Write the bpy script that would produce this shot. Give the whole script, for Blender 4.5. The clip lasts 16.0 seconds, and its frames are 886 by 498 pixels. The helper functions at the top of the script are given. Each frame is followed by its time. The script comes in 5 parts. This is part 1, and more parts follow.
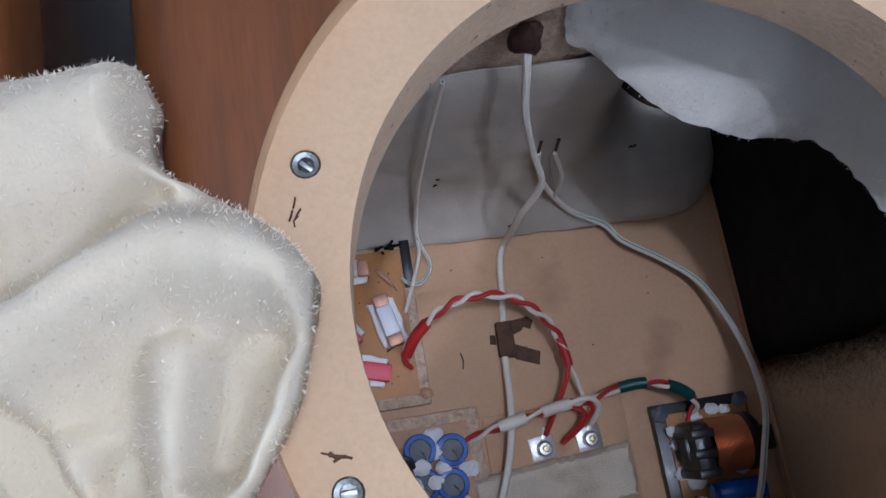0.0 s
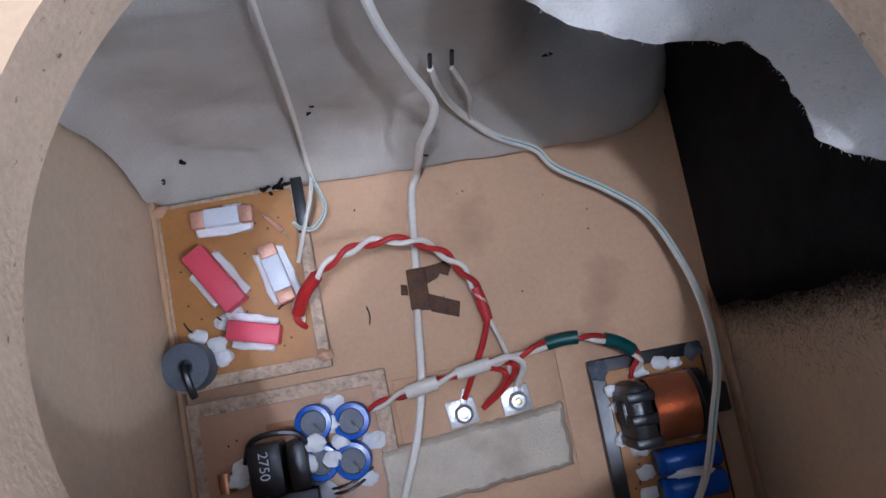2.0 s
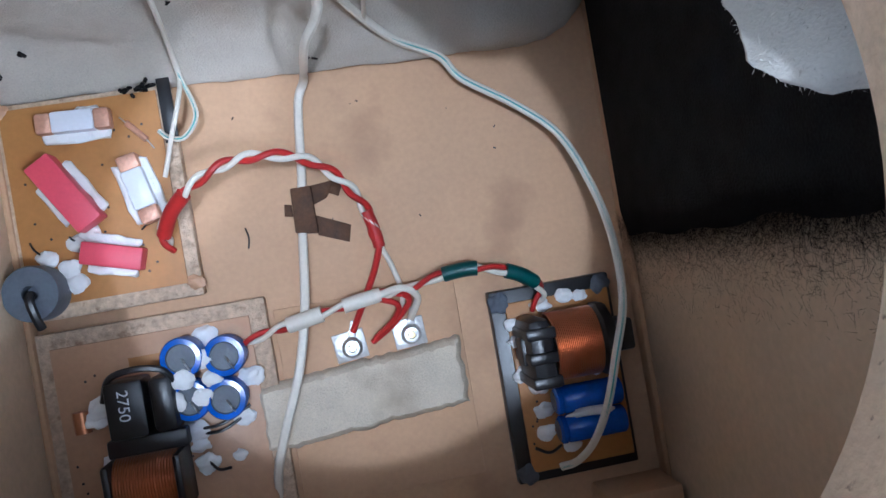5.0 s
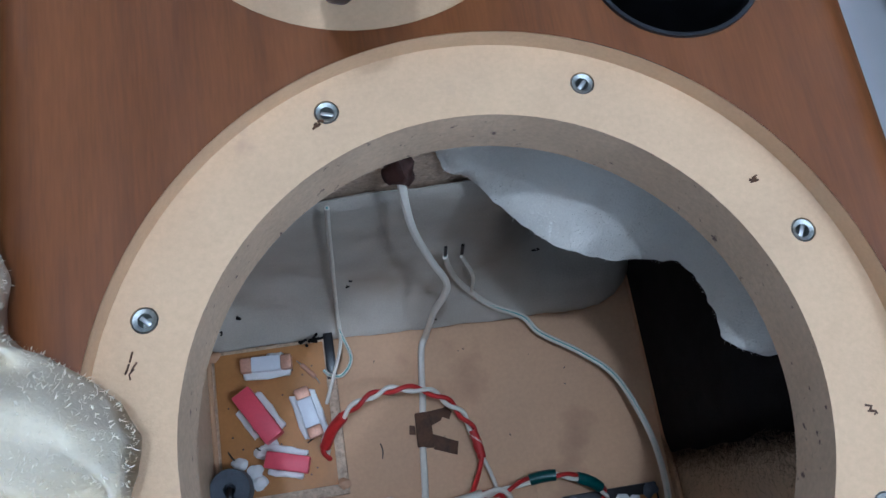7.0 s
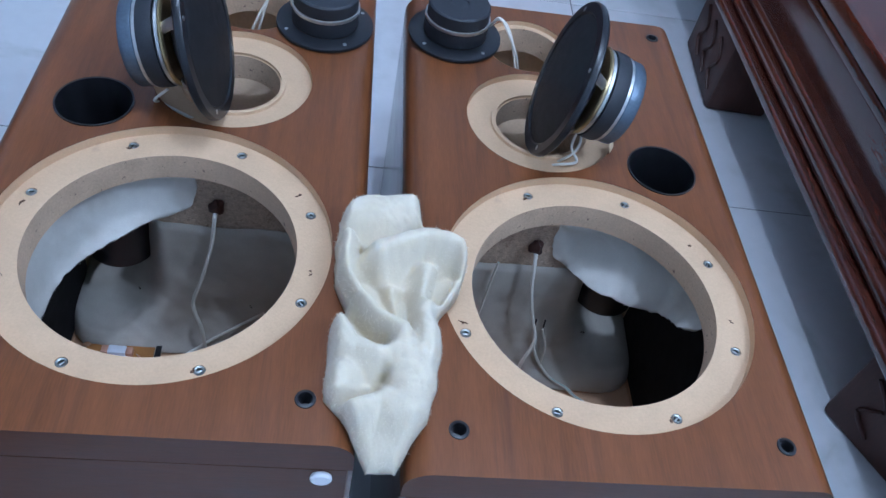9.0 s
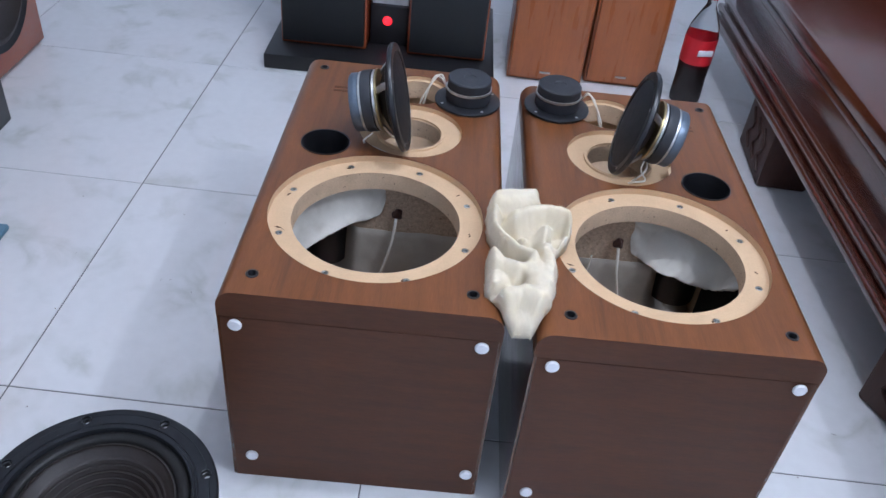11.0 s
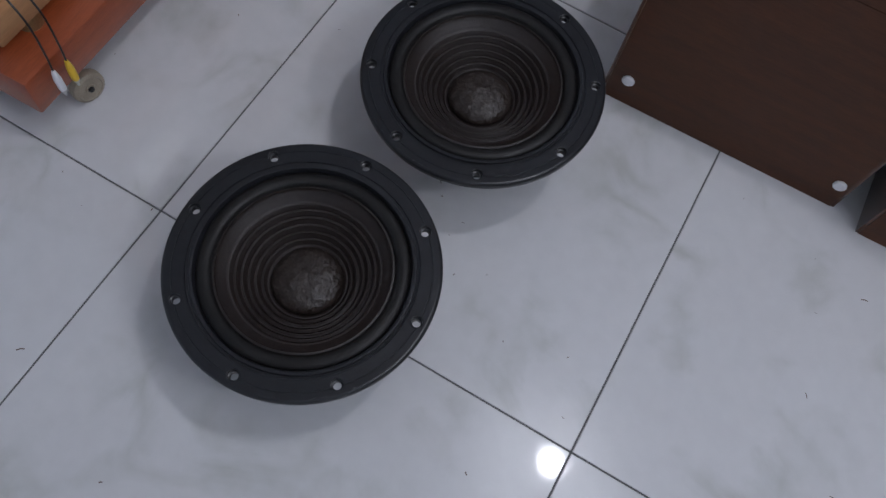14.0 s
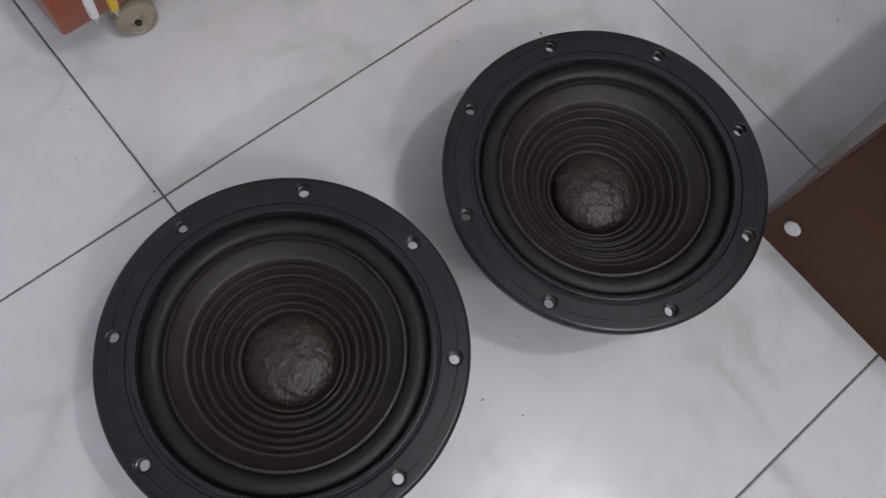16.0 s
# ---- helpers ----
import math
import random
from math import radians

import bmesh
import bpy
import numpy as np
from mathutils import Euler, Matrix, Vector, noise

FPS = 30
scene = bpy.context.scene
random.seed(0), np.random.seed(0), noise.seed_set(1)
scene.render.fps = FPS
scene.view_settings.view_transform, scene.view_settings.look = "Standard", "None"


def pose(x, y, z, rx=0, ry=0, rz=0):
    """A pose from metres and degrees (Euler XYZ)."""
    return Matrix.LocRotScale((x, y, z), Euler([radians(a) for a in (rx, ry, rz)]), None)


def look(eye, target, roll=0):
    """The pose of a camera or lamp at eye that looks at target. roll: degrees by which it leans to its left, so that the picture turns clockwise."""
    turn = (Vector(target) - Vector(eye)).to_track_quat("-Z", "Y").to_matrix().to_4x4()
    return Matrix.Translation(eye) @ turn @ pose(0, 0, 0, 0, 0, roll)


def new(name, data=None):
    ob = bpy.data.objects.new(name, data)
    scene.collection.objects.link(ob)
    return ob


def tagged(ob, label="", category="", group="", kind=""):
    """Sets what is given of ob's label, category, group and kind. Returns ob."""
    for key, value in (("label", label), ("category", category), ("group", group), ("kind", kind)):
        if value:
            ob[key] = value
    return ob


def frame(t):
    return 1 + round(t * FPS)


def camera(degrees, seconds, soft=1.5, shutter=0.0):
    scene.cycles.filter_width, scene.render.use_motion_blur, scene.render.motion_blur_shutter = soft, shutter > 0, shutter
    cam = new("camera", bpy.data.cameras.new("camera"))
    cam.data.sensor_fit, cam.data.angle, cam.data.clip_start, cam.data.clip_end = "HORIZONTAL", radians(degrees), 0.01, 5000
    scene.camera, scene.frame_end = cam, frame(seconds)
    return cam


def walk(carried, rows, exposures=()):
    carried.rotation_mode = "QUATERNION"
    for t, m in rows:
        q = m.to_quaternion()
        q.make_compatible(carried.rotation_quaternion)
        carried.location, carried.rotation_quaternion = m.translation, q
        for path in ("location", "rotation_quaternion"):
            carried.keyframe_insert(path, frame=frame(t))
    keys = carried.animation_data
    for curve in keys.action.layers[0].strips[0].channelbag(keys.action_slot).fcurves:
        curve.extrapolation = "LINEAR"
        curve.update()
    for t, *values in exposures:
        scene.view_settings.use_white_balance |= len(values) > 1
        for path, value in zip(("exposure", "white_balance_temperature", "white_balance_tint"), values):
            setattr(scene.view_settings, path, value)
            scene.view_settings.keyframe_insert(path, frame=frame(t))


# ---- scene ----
cam = camera(57.5, 16.0)
PATH = [
    (0, (-0.1216, -0.046, 0.6328), (0.0993, 0.4237, -1.2987), 16.40),
    (0.5, (-0.0782, -0.0314, 0.6088), (0.1254, 0.3821, -1.3373), 15.51),
    (1, (-0.0338, -0.0297, 0.5902), (0.1556, 0.359, -1.3625), 14.13),
    (1.5, (-0.0274, -0.0224, 0.5814), (0.0982, 0.2892, -1.3902), 10.55),
    (2, (-0.0227, -0.0218, 0.5521), (0.0786, 0.2397, -1.4281), 10.45),
    (2.5, (-0.0263, -0.0125, 0.4867), (-0.0321, 0.1827, -1.5038), -10.23),
    (3, (-0.0224, -0.0178, 0.4299), (0.0557, 0.0244, -1.5681), 58.48),
    (3.2, (-0.0274, -0.0251, 0.4214), (0.1981, -0.0475, -1.5657), 93.94),
    (5.3, (0.0023, -0.009, 0.5166), (0.261, 0.0013, -1.4665), 77.25),
    (5.5, (-0.0185, -0.0123, 0.5212), (0.259, 0.0591, -1.4582), 65.01),
    (6, (-0.0207, -0.0103, 0.54), (0.1918, 0.1207, -1.4444), 47.76),
    (6.5, (-0.0368, -0.0232, 0.6102), (0.1964, 0.341, -1.3424), 22.58),
    (7, (-0.0505, -0.0245, 0.6745), (0.1611, 0.5464, -1.2306), 11.82),
    (7.5, (-0.129, -0.0657, 0.7329), (0.2037, 0.7285, -1.0723), 17.19),
    (8, (-0.1853, -0.1658, 0.8257), (0.149, 0.813, -0.8861), 15.15),
    (8.5, (-0.21, -0.3323, 0.9087), (0.0888, 0.799, -0.7132), 12.83),
    (9, (-0.262, -0.4882, 0.9709), (0.0083, 0.8249, -0.5132), 13.39),
    (9.2, (-0.3024, -0.5595, 0.9963), (-0.0498, 0.8255, -0.4243), 12.96),
    (11.3, (-0.3531, -0.9661, 1.0786), (-0.3687, 0.6073, -0.156), 5.72),
    (11.5, (-0.3683, -0.9754, 1.0743), (-0.4226, 0.5923, -0.1664), 5.67),
    (12, (-0.4204, -0.9833, 1.0476), (-0.5556, 0.4954, -0.2923), 7.24),
    (12.5, (-0.4713, -0.9962, 1.0285), (-0.6783, 0.2744, -0.5021), 9.20),
    (13, (-0.5033, -1.0003, 1.0116), (-0.7951, 0.1365, -0.6078), 9.64),
    (13.5, (-0.5336, -0.9874, 0.9868), (-0.8258, 0.0102, -0.7218), 10.86),
    (14, (-0.5656, -0.9526, 0.9882), (-0.7876, -0.17, -0.8388), 13.72),
    (14.5, (-0.627, -0.8704, 0.9849), (-0.8441, -0.1508, -0.8685), 20.17),
    (15, (-0.6479, -0.8048, 0.8666), (-0.8918, -0.114, -0.9944), 25.14),
    (15.5, (-0.6458, -0.7467, 0.8096), (-0.9452, -0.1231, -1.0669), 22.37),
    (16, (-0.6534, -0.7385, 0.8163), (-0.999, -0.1421, -1.0612), 20.11),
]
EXPOSURES = [
    (0.0, -1.12, 5700, 17), (0.5, -0.92, 5900, 23), (1.0, -0.75, 6000, 25), (2.0, -0.42, 5600, 18), (2.5, -0.18, 5600, 17), (3.0, 0.02, 5500, 19), (5.5, 0.04, 5400, 8), (6.2, -0.20, 5350, 7), (6.5, -0.60, 5450, 12), (7.0, -1.05, 5250, 8), (7.5, -1.00, 5050, 3),
    (8.0, -0.92, 4900, 3), (8.5, -0.93, 4900, 4), (9.0, -0.96, 4950, 10), (11.5, -0.75, 6150, 16), (12.5, -1.16, 6250, 15), (13.0, -1.26, 6350, 15), (13.5, -1.50, 6450, 16), (14.0, -1.90, 6600, 18), (15.0, -1.57, 7050, 19), (16.0, -1.36, 7250, 19),
]
walk(cam, [(t, look(eye, target, roll)) for t, eye, target, roll in PATH], EXPOSURES)

# ---- light and exposure ----
world = bpy.data.worlds.new("room_air")
scene.world = world
world.use_nodes = True
world.node_tree.nodes["Background"].inputs[0].default_value = (0.75, 0.86, 1.0, 1)
world.node_tree.nodes["Background"].inputs[1].default_value = 0.3


def bulb(name, place, radius, watts, colour):
    data = bpy.data.lights.new(name, "POINT")
    data.shadow_soft_size, data.energy, data.color = radius, watts, colour
    ob = new(name, data)
    ob.location = place
    return ob


bulb("ceiling_bulb_light", (-0.10, -0.07, 2.60), 0.040, 95, (0.86, 0.93, 1.0))
bulb("side_bulb_light", (1.05, -0.86, 2.60), 0.03, 95, (0.86, 0.93, 1.0))


# ---- materials ----
def material(name, colour, rough=0.5, metal=0.0, vary=0.25, scale=30.0, fine=300.0, bump=0.15, stretch=(1, 1, 1), tint=None, coat=0.0, spec=0.5, depth=0.002, rand=0.0):
    """A surface with variation at two scales, grain relief and uneven gloss."""
    m = bpy.data.materials.new(name)
    m.use_nodes = True
    n, l = m.node_tree.nodes, m.node_tree.links
    b = n["Principled BSDF"]
    b.inputs["Metallic"].default_value = metal
    b.inputs["Coat Weight"].default_value = coat
    b.inputs["Coat Roughness"].default_value = 0.2
    b.inputs["Specular IOR Level"].default_value = spec
    co = n.new("ShaderNodeTexCoord")
    mp = n.new("ShaderNodeMapping")
    mp.inputs["Scale"].default_value = stretch
    l.new(co.outputs["Object"], mp.inputs[0])
    big, small = n.new("ShaderNodeTexNoise"), n.new("ShaderNodeTexNoise")
    for t, s in ((big, scale), (small, fine)):
        t.inputs["Scale"].default_value = s
        t.inputs["Detail"].default_value = 5
        l.new(mp.outputs[0], t.inputs["Vector"])
    add = n.new("ShaderNodeMath")
    add.operation = "MULTIPLY_ADD"
    add.inputs[1].default_value = 0.55
    l.new(big.outputs["Fac"], add.inputs[0])
    half = n.new("ShaderNodeMath")
    half.operation = "MULTIPLY"
    half.inputs[1].default_value = 0.45
    l.new(small.outputs["Fac"], half.inputs[0])
    l.new(half.outputs[0], add.inputs[2])
    ramp = n.new("ShaderNodeValToRGB")
    lo = [c * (1 - vary) for c in colour]
    hi = [min(1, c * (1 + vary)) for c in (tint or colour)]
    ramp.color_ramp.elements[0].position, ramp.color_ramp.elements[1].position = 0.3, 0.7
    ramp.color_ramp.elements[0].color, ramp.color_ramp.elements[1].color = (*lo, 1), (*hi, 1)
    l.new(add.outputs[0], ramp.inputs[0])
    out = ramp.outputs[0]
    if rand:
        info = n.new("ShaderNodeObjectInfo")
        mr = n.new("ShaderNodeMapRange")
        mr.inputs["To Min"].default_value, mr.inputs["To Max"].default_value = 1 - rand, 1 + rand
        l.new(info.outputs["Random"], mr.inputs[0])
        hsv = n.new("ShaderNodeHueSaturation")
        l.new(mr.outputs[0], hsv.inputs["Value"])
        l.new(out, hsv.inputs["Color"])
        out = hsv.outputs[0]
    l.new(out, b.inputs["Base Color"])
    rr = n.new("ShaderNodeMapRange")
    rr.inputs["To Min"].default_value, rr.inputs["To Max"].default_value = max(0.03, rough - 0.12), min(1, rough + 0.12)
    rr.name = "gloss"
    l.new(big.outputs["Fac"], rr.inputs[0])
    l.new(rr.outputs[0], b.inputs["Roughness"])
    if bump:
        bp = n.new("ShaderNodeBump")
        bp.inputs["Strength"].default_value, bp.inputs["Distance"].default_value = bump, depth
        l.new(small.outputs["Fac"], bp.inputs["Height"])
        l.new(bp.outputs[0], b.inputs["Normal"])
    return m


def marked(name, base, colour, scale, low, high, stretch=(1, 1, 1)):
    """A copy of a material with scattered marks of another colour."""
    m = base.copy()
    m.name = name
    n, l = m.node_tree.nodes, m.node_tree.links
    b = n["Principled BSDF"]
    src = b.inputs["Base Color"].links[0].from_socket
    co = n.new("ShaderNodeTexCoord")
    mp = n.new("ShaderNodeMapping")
    mp.inputs["Scale"].default_value = stretch
    l.new(co.outputs["Object"], mp.inputs[0])
    t = n.new("ShaderNodeTexNoise")
    t.inputs["Scale"].default_value, t.inputs["Detail"].default_value = scale, 6
    l.new(mp.outputs[0], t.inputs["Vector"])
    mr = n.new("ShaderNodeMapRange")
    mr.inputs["From Min"].default_value, mr.inputs["From Max"].default_value = low, high
    l.new(t.outputs["Fac"], mr.inputs[0])
    mix = n.new("ShaderNodeMix")
    mix.data_type = "RGBA"
    l.new(mr.outputs[0], mix.inputs[0])
    l.new(src, mix.inputs[6])
    mix.inputs[7].default_value = (*colour, 1)
    l.new(mix.outputs[2], b.inputs["Base Color"])
    return m


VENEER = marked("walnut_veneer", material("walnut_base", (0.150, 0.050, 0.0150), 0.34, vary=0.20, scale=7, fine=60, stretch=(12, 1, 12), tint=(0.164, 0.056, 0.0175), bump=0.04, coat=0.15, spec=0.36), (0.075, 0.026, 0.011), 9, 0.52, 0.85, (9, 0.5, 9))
# end faces and sides take a darker brown than the baffle
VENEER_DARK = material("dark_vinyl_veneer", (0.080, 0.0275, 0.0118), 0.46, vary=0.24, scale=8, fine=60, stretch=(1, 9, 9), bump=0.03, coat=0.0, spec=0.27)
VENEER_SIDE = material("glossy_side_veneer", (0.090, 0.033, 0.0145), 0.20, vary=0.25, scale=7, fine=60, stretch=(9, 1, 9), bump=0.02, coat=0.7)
MDF_CUT = marked("routed_fibreboard", material("fibreboard_cut", (0.585, 0.392, 0.232), 0.8, vary=0.1, scale=25, fine=500, bump=0.12), (0.46, 0.31, 0.20), 40, 0.68, 0.82)
MDF_EDGE = marked("fibreboard_hole_edge", material("fibreboard_edge", (0.58, 0.41, 0.27), 0.85, vary=0.18, scale=30, fine=400, bump=0.25), (0.15, 0.09, 0.075), 210, 0.655, 0.72)
PANEL = marked("bare_fibreboard_panel", material("fibreboard_face", (0.56, 0.345, 0.20), 0.7, vary=0.10, scale=12, fine=350, bump=0.06), (0.34, 0.19, 0.11), 16, 0.60, 0.82)
WALL_IN = marked("inner_side_board", material("inner_board", (0.66, 0.49, 0.33), 0.8, vary=0.12, scale=15, fine=260, bump=0.1), (0.38, 0.25, 0.15), 14, 0.6, 0.85)
CHIP = marked("particle_board", material("particle_chips", (0.54, 0.40, 0.285), 0.9, vary=0.35, scale=160, fine=420, bump=0.5), (0.30, 0.19, 0.125), 190, 0.60, 0.74)
FELT = marked("white_polyester_felt", material("polyester_felt", (0.52, 0.475, 0.41), 0.98, vary=0.14, scale=24, fine=900, bump=0.3, depth=0.002, spec=0.1), (0.44, 0.38, 0.31), 13, 0.50, 0.80)
FELT_CLEAN = marked("clean_white_felt", material("clean_felt", (0.70, 0.665, 0.60), 0.98, vary=0.10, scale=24, fine=900, bump=0.3, depth=0.002, spec=0.1), (0.48, 0.43, 0.36), 16, 0.55, 0.85)
DIRTY_FELT = marked("dirty_felt", material("old_felt", (0.66, 0.575, 0.455), 0.98, vary=0.16, scale=40, fine=900, bump=0.35, depth=0.002, spec=0.1), (0.42, 0.34, 0.25), 30, 0.52, 0.76)
CLOTH = material("cream_wadding", (0.70, 0.612, 0.462), 1.0, vary=0.05, scale=60, fine=700, bump=0.22, depth=0.002, spec=0.1)
CLOTH.node_tree.nodes["Principled BSDF"].inputs["Subsurface Weight"].default_value = 0.6
CLOTH.node_tree.nodes["Principled BSDF"].inputs["Subsurface Scale"].default_value = 0.006
CLOTH.node_tree.nodes["Principled BSDF"].inputs["Subsurface Radius"].default_value = (1.0, 0.92, 0.75)
FIBRE = material("loose_wadding_fibre", (0.78, 0.70, 0.56), 1.0, vary=0.03, bump=0.0, spec=0.05)
BLACK_FELT = material("black_felt", (0.017, 0.016, 0.016), 0.98, vary=0.4, scale=60, fine=700, bump=0.5, spec=0.05)
BASKET = material("painted_black_metal", (0.013, 0.014, 0.017), 0.28, vary=0.2, scale=60, fine=900, bump=0.03, spec=0.42)
BASKET.node_tree.nodes["gloss"].inputs["To Min"].default_value, BASKET.node_tree.nodes["gloss"].inputs["To Max"].default_value = 0.27, 0.33
RUBBER = material("black_rubber", (0.008, 0.0075, 0.0075), 0.48, vary=0.3, scale=50, fine=500, bump=0.06, spec=0.32)
CONE = material("dark_brown_paper_cone", (0.0185, 0.0125, 0.0108), 0.46, vary=0.3, scale=70, fine=900, bump=0.25)
DUSTCAP = material("wrinkled_dust_cap", (0.026, 0.018, 0.0145), 0.38, vary=0.4, scale=50, fine=110, bump=0.9, depth=0.004)
STEEL = material("bright_steel", (0.54, 0.54, 0.53), 0.40, metal=1.0, vary=0.2, scale=90, fine=500)
GREY_STEEL = material("zinc_grey_steel", (0.13, 0.165, 0.21), 0.42, metal=0.7, vary=0.2, scale=60, fine=400)
INSERT = material("dull_zinc", (0.30, 0.31, 0.29), 0.38, metal=0.85, vary=0.4, scale=300, fine=900)
BRASS = material("yellow_passivated_steel", (0.44, 0.34, 0.18), 0.35, metal=0.9, vary=0.25, scale=60, fine=400)
FERRITE = material("ferrite_black", (0.022, 0.024, 0.03), 0.6, vary=0.3, scale=60, fine=500)
PCB = marked("phenolic_board", material("phenolic", (0.40, 0.175, 0.045), 0.5, vary=0.12, scale=30, fine=300, bump=0.04), (0.30, 0.12, 0.03), 40, 0.58, 0.8)
PCB_PALE = material("pale_phenolic_board", (0.50, 0.29, 0.17), 0.45, vary=0.12, scale=24, fine=300, bump=0.04)
COPPER = material("enamelled_copper", (0.52, 0.22, 0.11), 0.34, metal=0.85, vary=0.12, scale=40, fine=200, bump=0.0)
COPPER_MATT = material("copper_foil_end", (0.62, 0.34, 0.24), 0.45, metal=0.4, vary=0.25, scale=90, fine=500)
PINK = material("pink_capacitor_case", (0.70, 0.075, 0.115), 0.45, vary=0.08, scale=60, fine=500, bump=0.03)
WHITE_CASE = material("white_capacitor_case", (0.74, 0.76, 0.82), 0.35, vary=0.05, scale=60, fine=500, bump=0.03)
GLUE = material("white_glue", (0.82, 0.82, 0.82), 0.5, vary=0.05, scale=90, fine=400, bump=0.3)
BLUE = material("blue_capacitor_sleeve", (0.010, 0.105, 0.50), 0.20, vary=0.25, scale=60, fine=500, bump=0.05)
BOBBIN = material("black_bobbin", (0.012, 0.012, 0.014), 0.35, vary=0.3, scale=60, fine=400, bump=0.08)
GREY_CORE = material("grey_coil", (0.085, 0.10, 0.125), 0.5, vary=0.2, scale=90, fine=500)
WIRE_WHITE = material("white_wire", (0.73, 0.68, 0.59), 0.45, vary=0.08, scale=50, fine=400, bump=0.03)
WIRE_RED = material("red_wire", (0.42, 0.02, 0.018), 0.4, vary=0.15, scale=50, fine=400, bump=0.03)
WIRE_GREEN = material("green_tape", (0.0, 0.06, 0.058), 0.4, vary=0.2, scale=60, fine=400)
STRIPE = material("teal_wire_stripe", (0.10, 0.36, 0.33), 0.45, vary=0.1)
TAPE_BROWN = material("old_brown_tape", (0.088, 0.040, 0.019), 0.8, vary=0.45, scale=90, fine=400, bump=0.3)
PAPER = material("beige_paper", (0.62, 0.45, 0.28), 0.8, vary=0.1, scale=60, fine=400, bump=0.05)
SEAL = material("dark_red_sealant", (0.050, 0.018, 0.012), 0.6, vary=0.3, scale=90, fine=400, bump=0.3)
BLACK_PLASTIC = material("black_plastic", (0.012, 0.012, 0.014), 0.35, vary=0.25, scale=60, fine=500, bump=0.04)
WHITE_PLASTIC = material("white_plastic", (0.80, 0.80, 0.82), 0.4, vary=0.05, scale=60, fine=300, bump=0.05)
CASTER = material("pale_caster_metal", (0.36, 0.31, 0.24), 0.45, metal=0.35, vary=0.2, scale=60, fine=400, bump=0.05)
GROUT = material("grey_grout", (0.13, 0.13, 0.13), 0.9, vary=0.3, scale=40, fine=300)
PLASTER = material("painted_plaster", (0.66, 0.71, 0.76), 0.9, vary=0.05, scale=3, fine=60, bump=0.1)
CEILING = material("ceiling_paint", (0.82, 0.83, 0.85), 0.9, vary=0.04, scale=3, fine=60, bump=0.05)
TAN_WOOD = material("tan_wood", (0.46, 0.235, 0.105), 0.5, vary=0.2, scale=7, fine=60, stretch=(10, 1, 10), bump=0.08)
RED_WOOD = material("red_brown_lacquered_wood", (0.30, 0.062, 0.018), 0.35, vary=0.3, scale=7, fine=60, stretch=(10, 1, 10), bump=0.06, coat=0.3)
ORANGE_WOOD = material("orange_wood_veneer", (0.34, 0.095, 0.024), 0.3, vary=0.25, scale=6, fine=50, stretch=(10, 10, 1), bump=0.05, coat=0.2)
MAHOGANY = material("polished_mahogany", (0.075, 0.018, 0.010), 0.22, vary=0.45, scale=7, fine=50, stretch=(8, 1, 8), bump=0.05, coat=0.6)
BENCH_LEG = material("dull_dark_mahogany", (0.052, 0.019, 0.013), 0.52, vary=0.3, scale=9, fine=60, stretch=(6, 6, 1), bump=0.06, spec=0.35)
GRILLE = material("black_grille_cloth", (0.006, 0.007, 0.009), 0.6, vary=0.3, scale=90, fine=900, bump=0.3)
BLUE_GREY = material("blue_grey_board", (0.10, 0.20, 0.27), 0.5, vary=0.15, scale=12, fine=200, bump=0.05)
DARK_BOARD = material("dark_grey_board", (0.045, 0.043, 0.046), 0.45, vary=0.15, scale=12, fine=200, bump=0.04)
COLA = material("dark_cola", (0.012, 0.005, 0.004), 0.08, vary=0.1)
RED_LABEL = material("red_label", (0.55, 0.012, 0.02), 0.4, vary=0.05)


def glass_like(name, colour):
    m = bpy.data.materials.new(name)
    m.use_nodes = True
    b = m.node_tree.nodes["Principled BSDF"]
    b.inputs["Base Color"].default_value = (*colour, 1)
    b.inputs["Roughness"].default_value = 0.06
    b.inputs["Transmission Weight"].default_value = 1.0
    b.inputs["IOR"].default_value = 1.2
    return m


CLEAR = glass_like("clear_plastic", (0.9, 0.92, 0.93))


def glow(name, colour, strength):
    m = bpy.data.materials.new(name)
    m.use_nodes = True
    b = m.node_tree.nodes["Principled BSDF"]
    b.inputs["Base Color"].default_value = (*colour, 1)
    b.inputs["Emission Color"].default_value = (*colour, 1)
    b.inputs["Emission Strength"].default_value = strength
    return m


